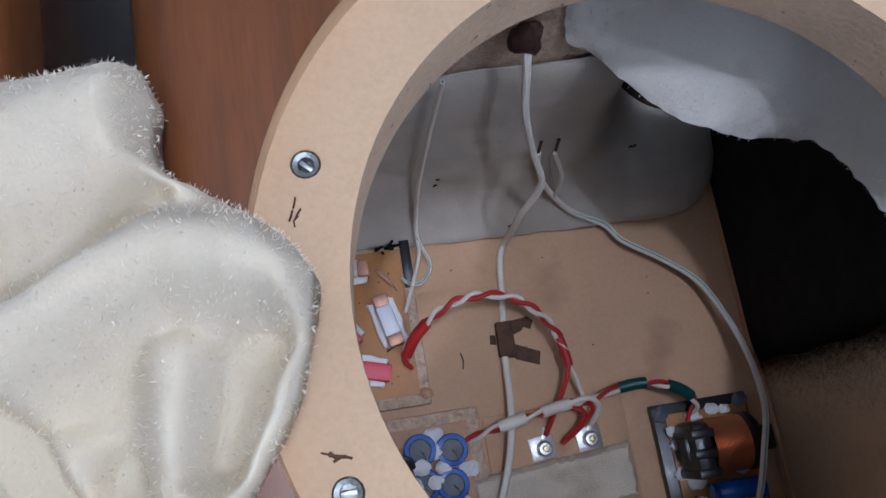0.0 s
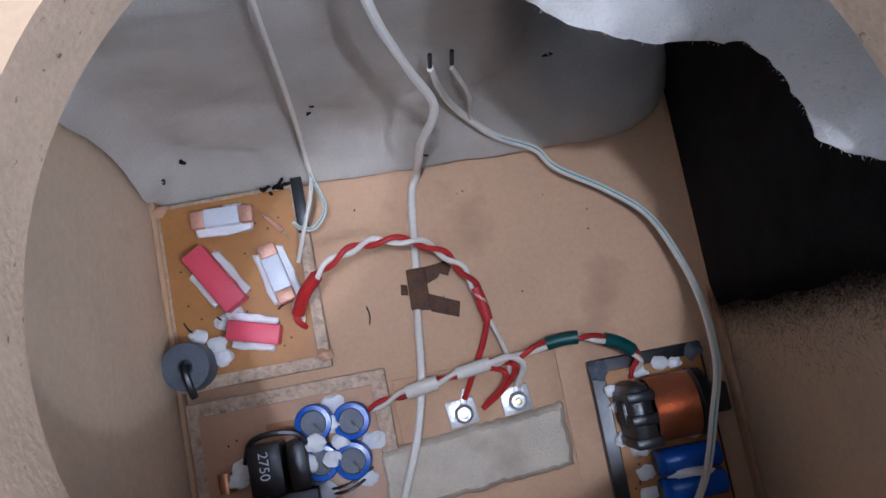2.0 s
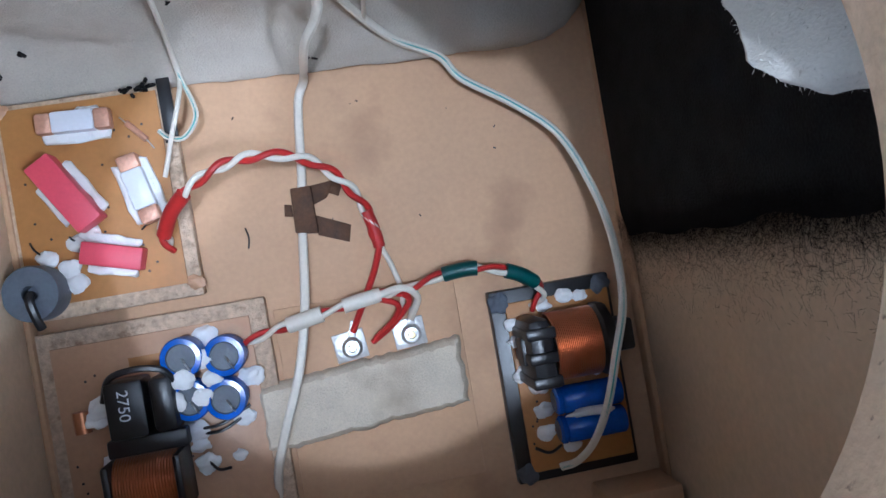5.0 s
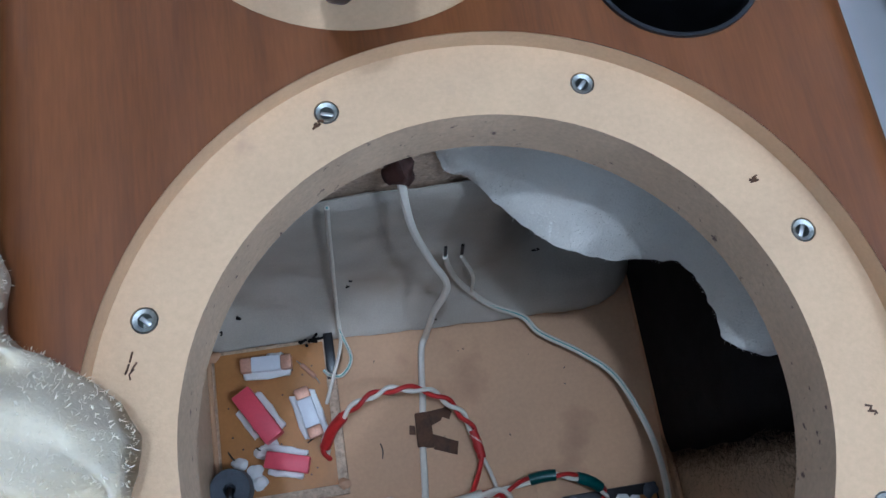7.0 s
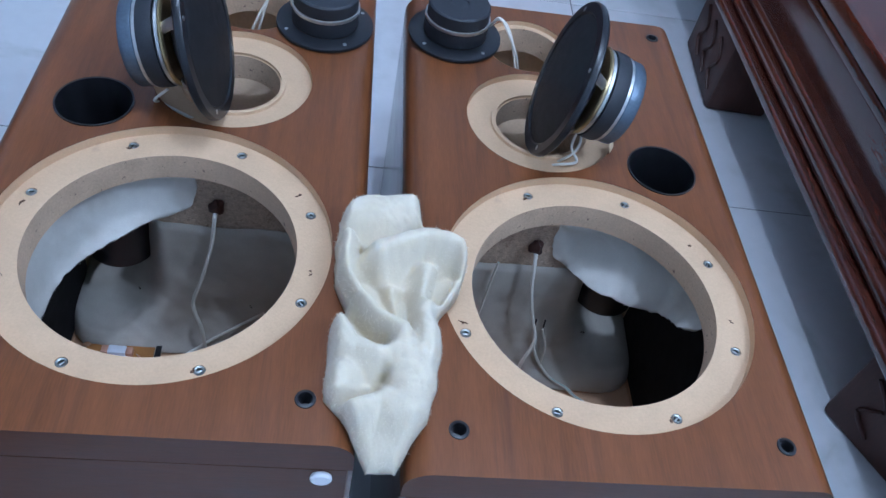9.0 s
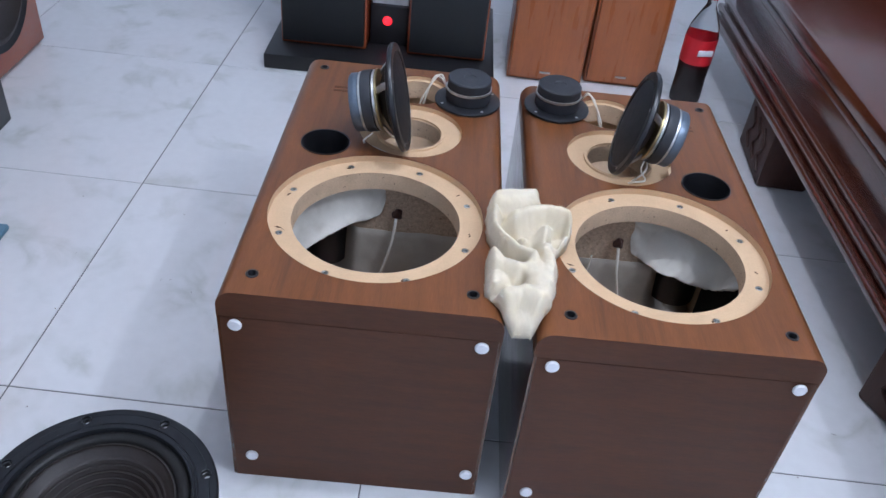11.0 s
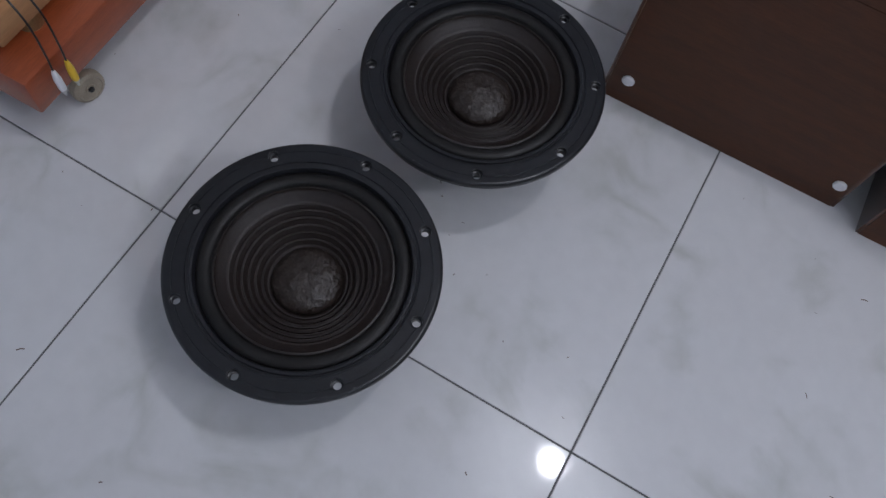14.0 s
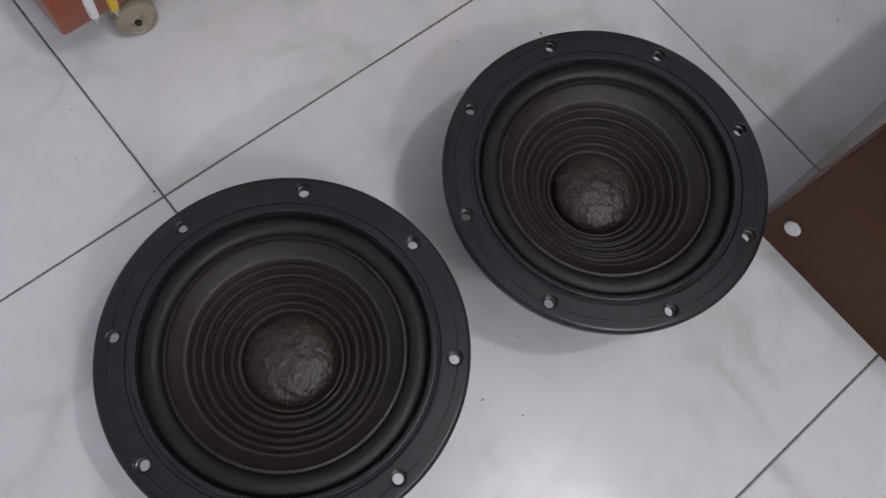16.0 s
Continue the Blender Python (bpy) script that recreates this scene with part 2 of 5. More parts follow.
def marble_tile():
    """Glossy white floor tile with faint grey-green veins."""
    m = material("white_marble_tile", (0.70, 0.70, 0.71), 0.13, vary=0.05, scale=3.5, fine=40, bump=0.02, rand=0.03)
    n, l = m.node_tree.nodes, m.node_tree.links
    n["gloss"].inputs["To Min"].default_value, n["gloss"].inputs["To Max"].default_value = 0.035, 0.075
    b = n["Principled BSDF"]
    src = b.inputs["Base Color"].links[0].from_socket
    co, mp = n.new("ShaderNodeTexCoord"), n.new("ShaderNodeVectorMath")
    info = n.new("ShaderNodeObjectInfo")
    mul = n.new("ShaderNodeVectorMath")
    mul.operation = "SCALE"
    mul.inputs["Scale"].default_value = 7.0
    l.new(info.outputs["Location"], mul.inputs[0])
    mp.operation = "ADD"
    l.new(co.outputs["Object"], mp.inputs[0])
    l.new(mul.outputs[0], mp.inputs[1])
    warp = n.new("ShaderNodeTexNoise")
    warp.inputs["Scale"].default_value, warp.inputs["Detail"].default_value, warp.inputs["Distortion"].default_value = 5.0, 8, 0.5
    l.new(mp.outputs[0], warp.inputs["Vector"])
    near = n.new("ShaderNodeMath")
    near.operation = "SUBTRACT"
    near.inputs[1].default_value = 0.5
    l.new(warp.outputs["Fac"], near.inputs[0])
    ab = n.new("ShaderNodeMath")
    ab.operation = "ABSOLUTE"
    l.new(near.outputs[0], ab.inputs[0])
    mr = n.new("ShaderNodeMapRange")
    mr.inputs["From Min"].default_value, mr.inputs["From Max"].default_value = 0.0, 0.075
    mr.inputs["To Min"].default_value, mr.inputs["To Max"].default_value = 1.0, 0.0
    l.new(ab.outputs[0], mr.inputs[0])
    patch = n.new("ShaderNodeTexNoise")
    patch.inputs["Scale"].default_value, patch.inputs["Detail"].default_value = 6.5, 4
    l.new(mp.outputs[0], patch.inputs["Vector"])
    pm = n.new("ShaderNodeMapRange")
    pm.inputs["From Min"].default_value, pm.inputs["From Max"].default_value = 0.47, 0.66
    pm.inputs["To Max"].default_value = 0.42
    l.new(patch.outputs["Fac"], pm.inputs[0])
    both = n.new("ShaderNodeMath")
    both.operation = "MULTIPLY"
    l.new(mr.outputs[0], both.inputs[0])
    l.new(pm.outputs[0], both.inputs[1])
    mix = n.new("ShaderNodeMix")
    mix.data_type = "RGBA"
    l.new(both.outputs[0], mix.inputs[0])
    l.new(src, mix.inputs[6])
    mix.inputs[7].default_value = (0.36, 0.38, 0.33, 1)
    l.new(mix.outputs[2], b.inputs["Base Color"])
    return m


TILE = marble_tile()


# ---- shape helpers ----
def empty(name, m, label="", category="", group="", kind=""):
    ob = new(name)
    ob.matrix_basis = m
    return tagged(ob, label, category, group, kind)


def finish(name, bm, mat, smooth=40):
    bmesh.ops.recalc_face_normals(bm, faces=bm.faces)
    me = bpy.data.meshes.new(name)
    bm.to_mesh(me)
    bm.free()
    me.materials.append(mat)
    if smooth:
        for p in me.polygons:
            p.use_smooth = True
        me.set_sharp_from_angle(angle=radians(smooth))
    return me


def part(name, bm, mat, parent, label="", smooth=40):
    ob = new(name, finish(name, bm, mat, smooth))
    ob.parent = parent
    return tagged(ob, label)


def thing(name, bm, mat, label, category, group="", kind="", m=None, smooth=40):
    ob = new(name, finish(name, bm, mat, smooth))
    if m is not None:
        ob.matrix_basis = m
    return tagged(ob, label, category, group, kind)


def box(x0, x1, y0, y1, z0, z1, bevel=0.0, bm=None, seg=2):
    out = bm or bmesh.new()
    r = bmesh.ops.create_cube(out, size=1)
    for v in r["verts"]:
        v.co = Vector((x0 + (v.co.x + 0.5) * (x1 - x0), y0 + (v.co.y + 0.5) * (y1 - y0), z0 + (v.co.z + 0.5) * (z1 - z0)))
    if bevel:
        edges = {e for v in r["verts"] for e in v.link_edges}
        bmesh.ops.bevel(out, geom=list(edges), offset=bevel, segments=seg, profile=0.5, affect="EDGES")
    return out


def turned(bm, m):
    bm.transform(m)
    return bm


def lathe(profile, n=48, m=None):
    """A shape turned round z from (radius, height) pairs."""
    bm = bmesh.new()
    rings = []
    for r, z in profile:
        if r < 1e-6:
            rings.append([bm.verts.new((0, 0, z))])
        else:
            rings.append([bm.verts.new((r * math.cos(2 * math.pi * k / n), r * math.sin(2 * math.pi * k / n), z)) for k in range(n)])
    for a, b in zip(rings, rings[1:]):
        for k in range(n):
            q = (k + 1) % n
            if len(a) == 1 and len(b) == 1:
                continue
            if len(a) == 1:
                bm.faces.new((a[0], b[k], b[q]))
            elif len(b) == 1:
                bm.faces.new((a[k], a[q], b[0]))
            else:
                bm.faces.new((a[k], a[q], b[q], b[k]))
    if m is not None:
        bm.transform(m)
    return bm


def spline(points, steps=8):
    """A smooth line through the points."""
    p = [Vector(q) for q in points]
    p = [p[0] * 2 - p[1]] + p + [p[-1] * 2 - p[-2]]
    out = []
    for i in range(1, len(p) - 2):
        a, b, c, d = p[i - 1 : i + 3]
        for k in range(steps):
            t = k / steps
            out.append(0.5 * (2 * b + (c - a) * t + (2 * a - 5 * b + 4 * c - d) * t * t + (3 * b - a - 3 * c + d) * t**3))
    out.append(p[-2])
    return out


def tube(line, radius, n=8, flat=1.0, bm=None):
    """A round or flattened cord along a line of points."""
    out = bm or bmesh.new()
    rings, up = [], Vector((0, 0, 1))
    for i, p in enumerate(line):
        d = (line[min(i + 1, len(line) - 1)] - line[max(i - 1, 0)]).normalized()
        side = d.cross(up)
        side = side.normalized() if side.length > 1e-3 else Vector((1, 0, 0))
        top = side.cross(d)
        rings.append([out.verts.new(p + radius * (flat * math.cos(2 * math.pi * k / n) * side + math.sin(2 * math.pi * k / n) * top)) for k in range(n)])
    for a, b in zip(rings, rings[1:]):
        for k in range(n):
            out.faces.new((a[k], a[(k + 1) % n], b[(k + 1) % n], b[k]))
    for r in (rings[0], rings[-1]):
        out.faces.new(r)
    return out


def twist(line, gap, turns, phase):
    """One strand of a twisted pair along a line."""
    out, total, run = [], len(line) - 1, 0
    for i, p in enumerate(line):
        d = (line[min(i + 1, total)] - line[max(i - 1, 0)]).normalized()
        side = d.cross(Vector((0, 0, 1))).normalized()
        a = phase + 2 * math.pi * turns * i / total
        out.append(p + gap * (math.cos(a) * side + math.sin(a) * side.cross(d)))
    return out


def blob(place, size, seed, flat=0.5):
    """An uneven dab."""
    bm = bmesh.new()
    bmesh.ops.create_icosphere(bm, subdivisions=3, radius=1)
    for v in bm.verts:
        k = 1 + 0.45 * noise.noise(v.co * 1.3 + Vector((seed * 7.3, seed, 0))) + 0.10 * noise.noise(v.co * 4 + Vector((seed, 2, 0)))
        v.co = Vector((v.co.x * size[0] * k, v.co.y * size[1] * k, max(v.co.z, -0.35) * size[2] * k)) + Vector(place)
    return bm


def plate_with_holes(outline, holes, z, bm=None):
    """A flat face inside the outline with round holes (x, y, radius, count)."""
    out = bm or bmesh.new()
    edges, loops = [], []
    for pts in [outline] + [[(x + r * math.cos(2 * math.pi * k / n), y + r * math.sin(2 * math.pi * k / n)) for k in range(n)] for x, y, r, n in holes]:
        vs = [out.verts.new((x, y, z)) for x, y in pts]
        loops.append(vs)
        edges += [out.edges.new((vs[k], vs[(k + 1) % len(vs)])) for k in range(len(vs))]
    bmesh.ops.triangle_fill(out, use_beauty=True, edges=edges)
    return out, loops


def drop_loop(bm, loop, r_scale, centre, dz):
    """A wall from a round loop to a lower, possibly narrower one."""
    cx, cy = centre
    low = [bm.verts.new((cx + (v.co.x - cx) * r_scale, cy + (v.co.y - cy) * r_scale, v.co.z + dz)) for v in loop]
    for k in range(len(loop)):
        q = (k + 1) % len(loop)
        bm.faces.new((loop[k], loop[q], low[q], low[k]))
    return low


def wavy_sheet(point, nu, nv, thick):
    """A soft sheet with thickness: point(u, v) gives place and outward way."""
    bm = bmesh.new()
    front, back = [], []
    for i in range(nu + 1):
        fr, br = [], []
        for j in range(nv + 1):
            p, w = point(i / nu, j / nv)
            edge = min(i, nu - i, j, nv - j)
            t = thick * (0.25 if edge == 0 else 0.75 if edge == 1 else 1.0)
            fr.append(bm.verts.new(p + w * t))
            br.append(bm.verts.new(p))
        front.append(fr)
        back.append(br)
    for g in (front, back):
        for i in range(nu):
            for j in range(nv):
                bm.faces.new((g[i][j], g[i + 1][j], g[i + 1][j + 1], g[i][j + 1]))
    for i in range(nu):
        for j in (0, nv):
            bm.faces.new((front[i][j], front[i + 1][j], back[i + 1][j], back[i][j]))
    for j in range(nv):
        for i in (0, nu):
            bm.faces.new((front[i][j], front[i][j + 1], back[i][j + 1], back[i][j]))
    return bm


def fuzz(ob, count, length, width, mat, seed, keep=None):
    """Short loose fibres standing on a soft thing."""
    rnd = random.Random(seed)
    me = ob.data
    polys = [p for p in me.polygons if keep is None or keep(p.center)]
    pick = rnd.choices(polys, weights=[p.area for p in polys], k=count)
    verts, faces = [], []
    for p in pick:
        c = [me.vertices[i].co for i in p.vertices]
        w = [rnd.random() for _ in c]
        q = sum((v * a for v, a in zip(c, w)), Vector()) / sum(w)
        way = (p.normal * 0.7 + Vector([rnd.uniform(-1, 1) for _ in range(3)])).normalized()
        side = way.cross(Vector([rnd.uniform(-1, 1) for _ in range(3)])).normalized() * width
        tip = q + way * length * rnd.uniform(0.4, 1.0)
        k = len(verts)
        verts += [q - side, q + side, (q + tip) / 2 + side * 0.5 + Vector([rnd.uniform(-1, 1) for _ in range(3)]) * length * 0.15, tip]
        faces += [(k, k + 1, k + 2), (k, k + 2, k + 3)]
    fm = bpy.data.meshes.new("fuzz")
    fm.from_pydata(verts, [], faces)
    fm.materials.append(mat)
    f = new("fuzz", fm)
    f.parent = ob
    tagged(f, "fine loose fibres", kind="stuff")


# ---- the room ----
X0, X1, Y0, Y1, ZC = -2.25, 1.45, -2.3, 2.5, 2.78
floor = thing("floor", box(X0 - 0.1, X1 + 0.1, Y0 - 0.1, Y1 + 0.1, -0.06, -0.0015), GROUT, "floor of large white marbled tiles with thin grey joints", "floor", kind="structure")
for nm, b in (("wall_west", (X0 - 0.1, X0, Y0 - 0.1, Y1 + 0.1)), ("wall_east", (X1, X1 + 0.1, Y0 - 0.1, Y1 + 0.1)), ("wall_south", (X0, X1, Y0 - 0.1, Y0)), ("wall_north", (X0, X1, Y1, Y1 + 0.1))):
    thing(nm, box(*b, 0, ZC), PLASTER, "plain pale painted wall", "wall", kind="structure")
thing("ceiling", box(X0 - 0.1, X1 + 0.1, Y0 - 0.1, Y1 + 0.1, ZC, ZC + 0.08), CEILING, "plain white painted ceiling", "ceiling", kind="structure")


# ---- loudspeaker cabinets ----
HALF, FRONT, BACK, TOP, UNDER = 0.188, -0.203, 0.487, 0.378, 0.336
R_OUT, R_IN, R_SCREW, RING_Z = 0.158, 0.1245, 0.1445, 0.367
ROUND = 0.024


def circle(x, y, r, n=48):
    return [(x + r * math.cos(2 * math.pi * k / n), y + r * math.sin(2 * math.pi * k / n)) for k in range(n)]


def cabinet(m, side, label):
    """A three-way cabinet lying on its back, drivers taken out; side is 1 or -1 for the mirrored twin."""
    s = side
    mid, twe, port = (-0.031 * s, 0.252), (-0.034 * s, 0.402), (0.105 * s, 0.184)
    pegs = [(-0.146, -0.162), (0.146, -0.162), (-0.150, 0.455), (0.150, 0.455)]
    cab = empty("loudspeaker_cabinet", m, label, "loudspeaker", "pair of opened loudspeaker cabinets")
    # baffle: top face with openings, rolled long edges, walls of the openings
    xr, off = HALF - ROUND, -0.002 * s
    holes = [(0, 0, R_OUT, 96), (*mid, 0.0885, 64), (*twe, 0.056, 48), (*port, 0.039, 48)] + [(x, y, 0.0085, 16) for x, y in pegs]
    bm, loops = plate_with_holes([(off - xr, FRONT), (off + xr, FRONT), (off + xr, BACK), (off - xr, BACK)], holes, TOP)
    ends = {FRONT: bmesh.new(), BACK: bmesh.new()}
    for sx in (-1, 1):
        arc = [(off + sx * (xr + ROUND * math.sin(a)), TOP - ROUND + ROUND * math.cos(a)) for a in [k * math.pi / 16 for k in range(9)]] + [(off + sx * HALF, UNDER)]
        rows = [[bm.verts.new((x, y, z)) for x, z in arc] for y in (FRONT, BACK)]
        for k in range(len(arc) - 1):
            bm.faces.new((rows[0][k], rows[0][k + 1], rows[1][k + 1], rows[1][k]))
        for row, y in zip(rows, (FRONT, BACK)):
            ends[y].faces.new([ends[y].verts.new(v.co) for v in row] + [ends[y].verts.new((off + sx * xr, y, UNDER))])
    for y in (FRONT, BACK):
        ends[y].faces.new([ends[y].verts.new(p) for p in ((off - xr, y, TOP), (off + xr, y, TOP), (off + xr, y, UNDER), (off - xr, y, UNDER))])
    for lp, (x, y) in zip(loops[5:], pegs):
        drop_loop(bm, lp, 1, (x, y), -0.02)
    bmesh.ops.remove_doubles(bm, verts=bm.verts, dist=1e-5)
    baf = part("baffle", bm, VENEER, cab, "walnut-veneered baffle with rolled edges")
    for e in ends.values():
        bmesh.ops.remove_doubles(e, verts=e.verts, dist=1e-5)
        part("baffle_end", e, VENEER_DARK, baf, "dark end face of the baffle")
    # underside of the baffle
    bm, _ = plate_with_holes([(off - HALF + 0.001, FRONT + 0.001), (off + HALF - 0.001, FRONT + 0.001), (off + HALF - 0.001, BACK - 0.001), (off - HALF + 0.001, BACK - 0.001)],
                             [(0, 0, R_IN, 96), (*mid, 0.052, 64), (*twe, 0.048, 48), (*port, 0.039, 48)], UNDER)
    part("baffle_underside", bm, WALL_IN, cab)
    # routed seats for the drivers
    inserts = [(R_SCREW * math.cos(radians(22.5 + 45 * k)), R_SCREW * math.sin(radians(22.5 + 45 * k))) for k in range(8)]
    for nm, (x, y), ro, ri, z in (("woofer_seat", (0, 0), R_OUT, R_IN, RING_Z), ("midrange_seat", mid, 0.0885, 0.052, 0.369), ("tweeter_seat", twe, 0.056, 0.048, 0.371)):
        n = 96
        cut = [(x, y, ri, n)] + ([(a, b, 0.0054, 14) for a, b in inserts] if nm == "woofer_seat" else [])
        bm, lp = plate_with_holes(circle(x, y, ro, n), cut, z)
        outer = [bm.verts.new((v.co.x, v.co.y, TOP - 0.0004)) for v in lp[0]]
        for k in range(n):
            bm.faces.new((lp[0][k], lp[0][(k + 1) % n], outer[(k + 1) % n], outer[k]))
        for q in lp[2:]:
            c = (sum(v.co.x for v in q) / len(q), sum(v.co.y for v in q) / len(q))
            drop_loop(bm, q, 1, c, -0.014)
        seat = part(nm, bm, MDF_CUT, cab, "pale routed fibreboard ring", smooth=30)
        bm = bmesh.new()
        q = [bm.verts.new((a, b, z)) for a, b in circle(x, y, ri, n)]
        w = drop_loop(bm, q, 0.997, (x, y), -0.010)
        drop_loop(bm, w, 1.0, (x, y), UNDER - z + 0.010)
        part("hole_edge", bm, MDF_EDGE, seat, "rough cut edge of the opening with dark specks")
        if nm == "midrange_seat":
            part("inner_lip", lathe([(0.0535, 0.0), (0.0535, 0.0035), (0.058, 0.0035), (0.0585, 0.0)], 64, Matrix.Translation((x, y, z))), MDF_CUT, seat)
        if nm == "woofer_seat":
            for a, b in inserts:
                t = Matrix.Translation((a, b, z - 0.001))
                ins = part("threaded_insert", lathe([(0.0, -0.008), (0.0029, -0.008), (0.0029, 0.0002), (0.0046, 0.0008), (0.0053, -0.0002), (0.0053, -0.003)], 18, t), INSERT, seat, "zinc threaded insert")
                tt = t @ pose(0, 0, 0, 0, 0, random.uniform(0, 180))
                part("insert_bore", turned(box(-0.0009, 0.0009, -0.0032, 0.0026, -0.006, -0.0006, 0.0003), tt), STEEL, ins)
    rnd = random.Random(3 + s)
    for x, y, ln, tn in ((-0.140, 0.036, 0.009, 70), (-0.136, -0.044, 0.012, -25), (0.118, 0.080, 0.006, 40), (-0.06, 0.128, 0.005, 10), (0.05, -0.135, 0.006, 60), (0.139, -0.02, 0.005, 100)):
        m0 = pose(x, y, RING_Z + 0.0001, 0, 0, tn)
        bm = bmesh.new()
        for k in range(4):
            u = rnd.uniform(-0.5, 0.5) * ln
            tube([Vector((u, rnd.uniform(-1, 1) * 0.0015, 0)), Vector((u + ln * 0.2, rnd.uniform(-1, 1) * 0.0015, 0.0004)), Vector((u + ln * 0.45, rnd.uniform(-1, 1) * 0.002, 0))], rnd.uniform(0.0003, 0.0007), 5, bm=bm)
        part("splinter", turned(bm, m0), TAPE_BROWN, cab, "dark chipped mark on the ring")
    # port, grille cups, walls
    x, y = port
    part("port_tube", lathe([(0.0385, TOP - 0.228), (0.0375, TOP - 0.006), (0.0385, TOP + 0.0012), (0.0405, TOP + 0.0016), (0.0408, TOP - 0.001), (0.0395, TOP - 0.004), (0.0410, TOP - 0.042), (0.0410, TOP - 0.228), (0.0385, TOP - 0.228)], 64, Matrix.Translation((x, y, 0))), BLACK_PLASTIC, cab, "black plastic bass port")
    for x, y in pegs:
        part("grille_cup", lathe([(0.0, -0.014), (0.0045, -0.014), (0.0048, -0.001), (0.0060, 0.0014), (0.0086, 0.0010), (0.0092, -0.0006)], 20, Matrix.Translation((x, y, TOP))), BLACK_PLASTIC, cab, "black plastic grille cup")
    wall, low, off = 0.0115, 0.0, -0.002 * s
    for sx in (-1, 1):
        x0, x1 = sorted((off + sx * HALF, off + sx * (HALF - 0.004)))
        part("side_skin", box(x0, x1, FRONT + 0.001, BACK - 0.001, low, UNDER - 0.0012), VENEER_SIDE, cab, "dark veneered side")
        x0, x1 = sorted((off + sx * (HALF - 0.0045), off + sx * (HALF - wall)))
        part("side_board", box(x0, x1, FRONT + 0.02, BACK - 0.02, low + 0.001, UNDER - 0.0014), WALL_IN, cab)
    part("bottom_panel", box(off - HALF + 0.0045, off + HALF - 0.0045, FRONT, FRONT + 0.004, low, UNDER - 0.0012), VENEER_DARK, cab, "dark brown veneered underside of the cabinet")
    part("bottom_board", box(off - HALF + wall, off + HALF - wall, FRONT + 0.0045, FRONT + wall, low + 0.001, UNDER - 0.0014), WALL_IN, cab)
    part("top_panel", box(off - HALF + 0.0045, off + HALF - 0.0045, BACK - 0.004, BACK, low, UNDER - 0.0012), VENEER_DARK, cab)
    part("top_board", box(off - HALF + wall, off + HALF - wall, BACK - wall, BACK - 0.0045, low + 0.001, UNDER - 0.0014), WALL_IN, cab)
    part("back_panel", box(off - HALF + wall, off + HALF - wall, FRONT + wall, BACK - wall, 0.002, 0.022), PANEL, cab, "bare tan fibreboard back panel")
    # closed box behind the midrange and tweeter; the port hangs in the chamber beside it
    x0, x1 = sorted((s * (-HALF + wall + 0.002), s * 0.052))
    part("partition", box(x0, x1, 0.150, 0.162, 0.0225, UNDER - 0.002), CHIP, cab, "particle-board partition")
    part("midrange_box_floor", box(x0, x1, 0.1625, BACK - wall - 0.001, 0.237, 0.249), WALL_IN, cab, "brown board floor of the midrange box")
    x2, x3 = sorted((s * 0.052, s * 0.040))
    part("midrange_box_side", box(x2, x3, 0.1625, BACK - wall - 0.001, 0.2495, UNDER - 0.002), CHIP, cab)
    part("port_chamber_side", box(x2, x3, 0.1625, BACK - wall - 0.001, 0.0225, 0.2365), CHIP, cab)
    for sx in (-1, 1):
        x0, x1 = sorted((off + sx * (HALF - wall), off + sx * (HALF - wall - 0.004)))
        part("corner_batten", box(x0, x1, FRONT + wall, 0.149, 0.0225, 0.034, 0.002), PANEL, cab)
    for sx in (-1, 1):
        for z, dx in ((0.052, 0.007), (0.324, 0.0)):
            part("foot_pad", lathe([(0.0, -0.0), (0.0086, 0.0), (0.0094, 0.0012), (0.0094, 0.0035), (0.0080, 0.0050), (0.0, 0.0054)], 24, pose(off * 0.5 + sx * 0.163 + dx, FRONT, z, 90, 0, 0)), WHITE_PLASTIC, cab, "round white plastic foot")
    part("corner_block", turned(box(off + s * 0.150 - 0.022, off + s * 0.150 + 0.022, FRONT + 0.012, FRONT + 0.036, 0.0225, 0.060, 0.002), Matrix.Identity(4)), PANEL, cab, "small corner block")
    # faint maker's plate as plain bars
    for k in range(2):
        part("badge_bar", box(0.10 * s - 0.02, 0.10 * s + 0.02, 0.378 - k * 0.013, 0.384 - k * 0.013, TOP, TOP + 0.0006), VENEER_DARK, cab)
    return cab


RIGHT = pose(0, 0, 0)
LEFT = pose(-0.420, 0.021, 0)
cab_r = cabinet(RIGHT, 1, "brown veneered speaker cabinet on its back, drivers removed")
cab_l = cabinet(LEFT, -1, "brown veneered speaker cabinet on its back, beside its twin")


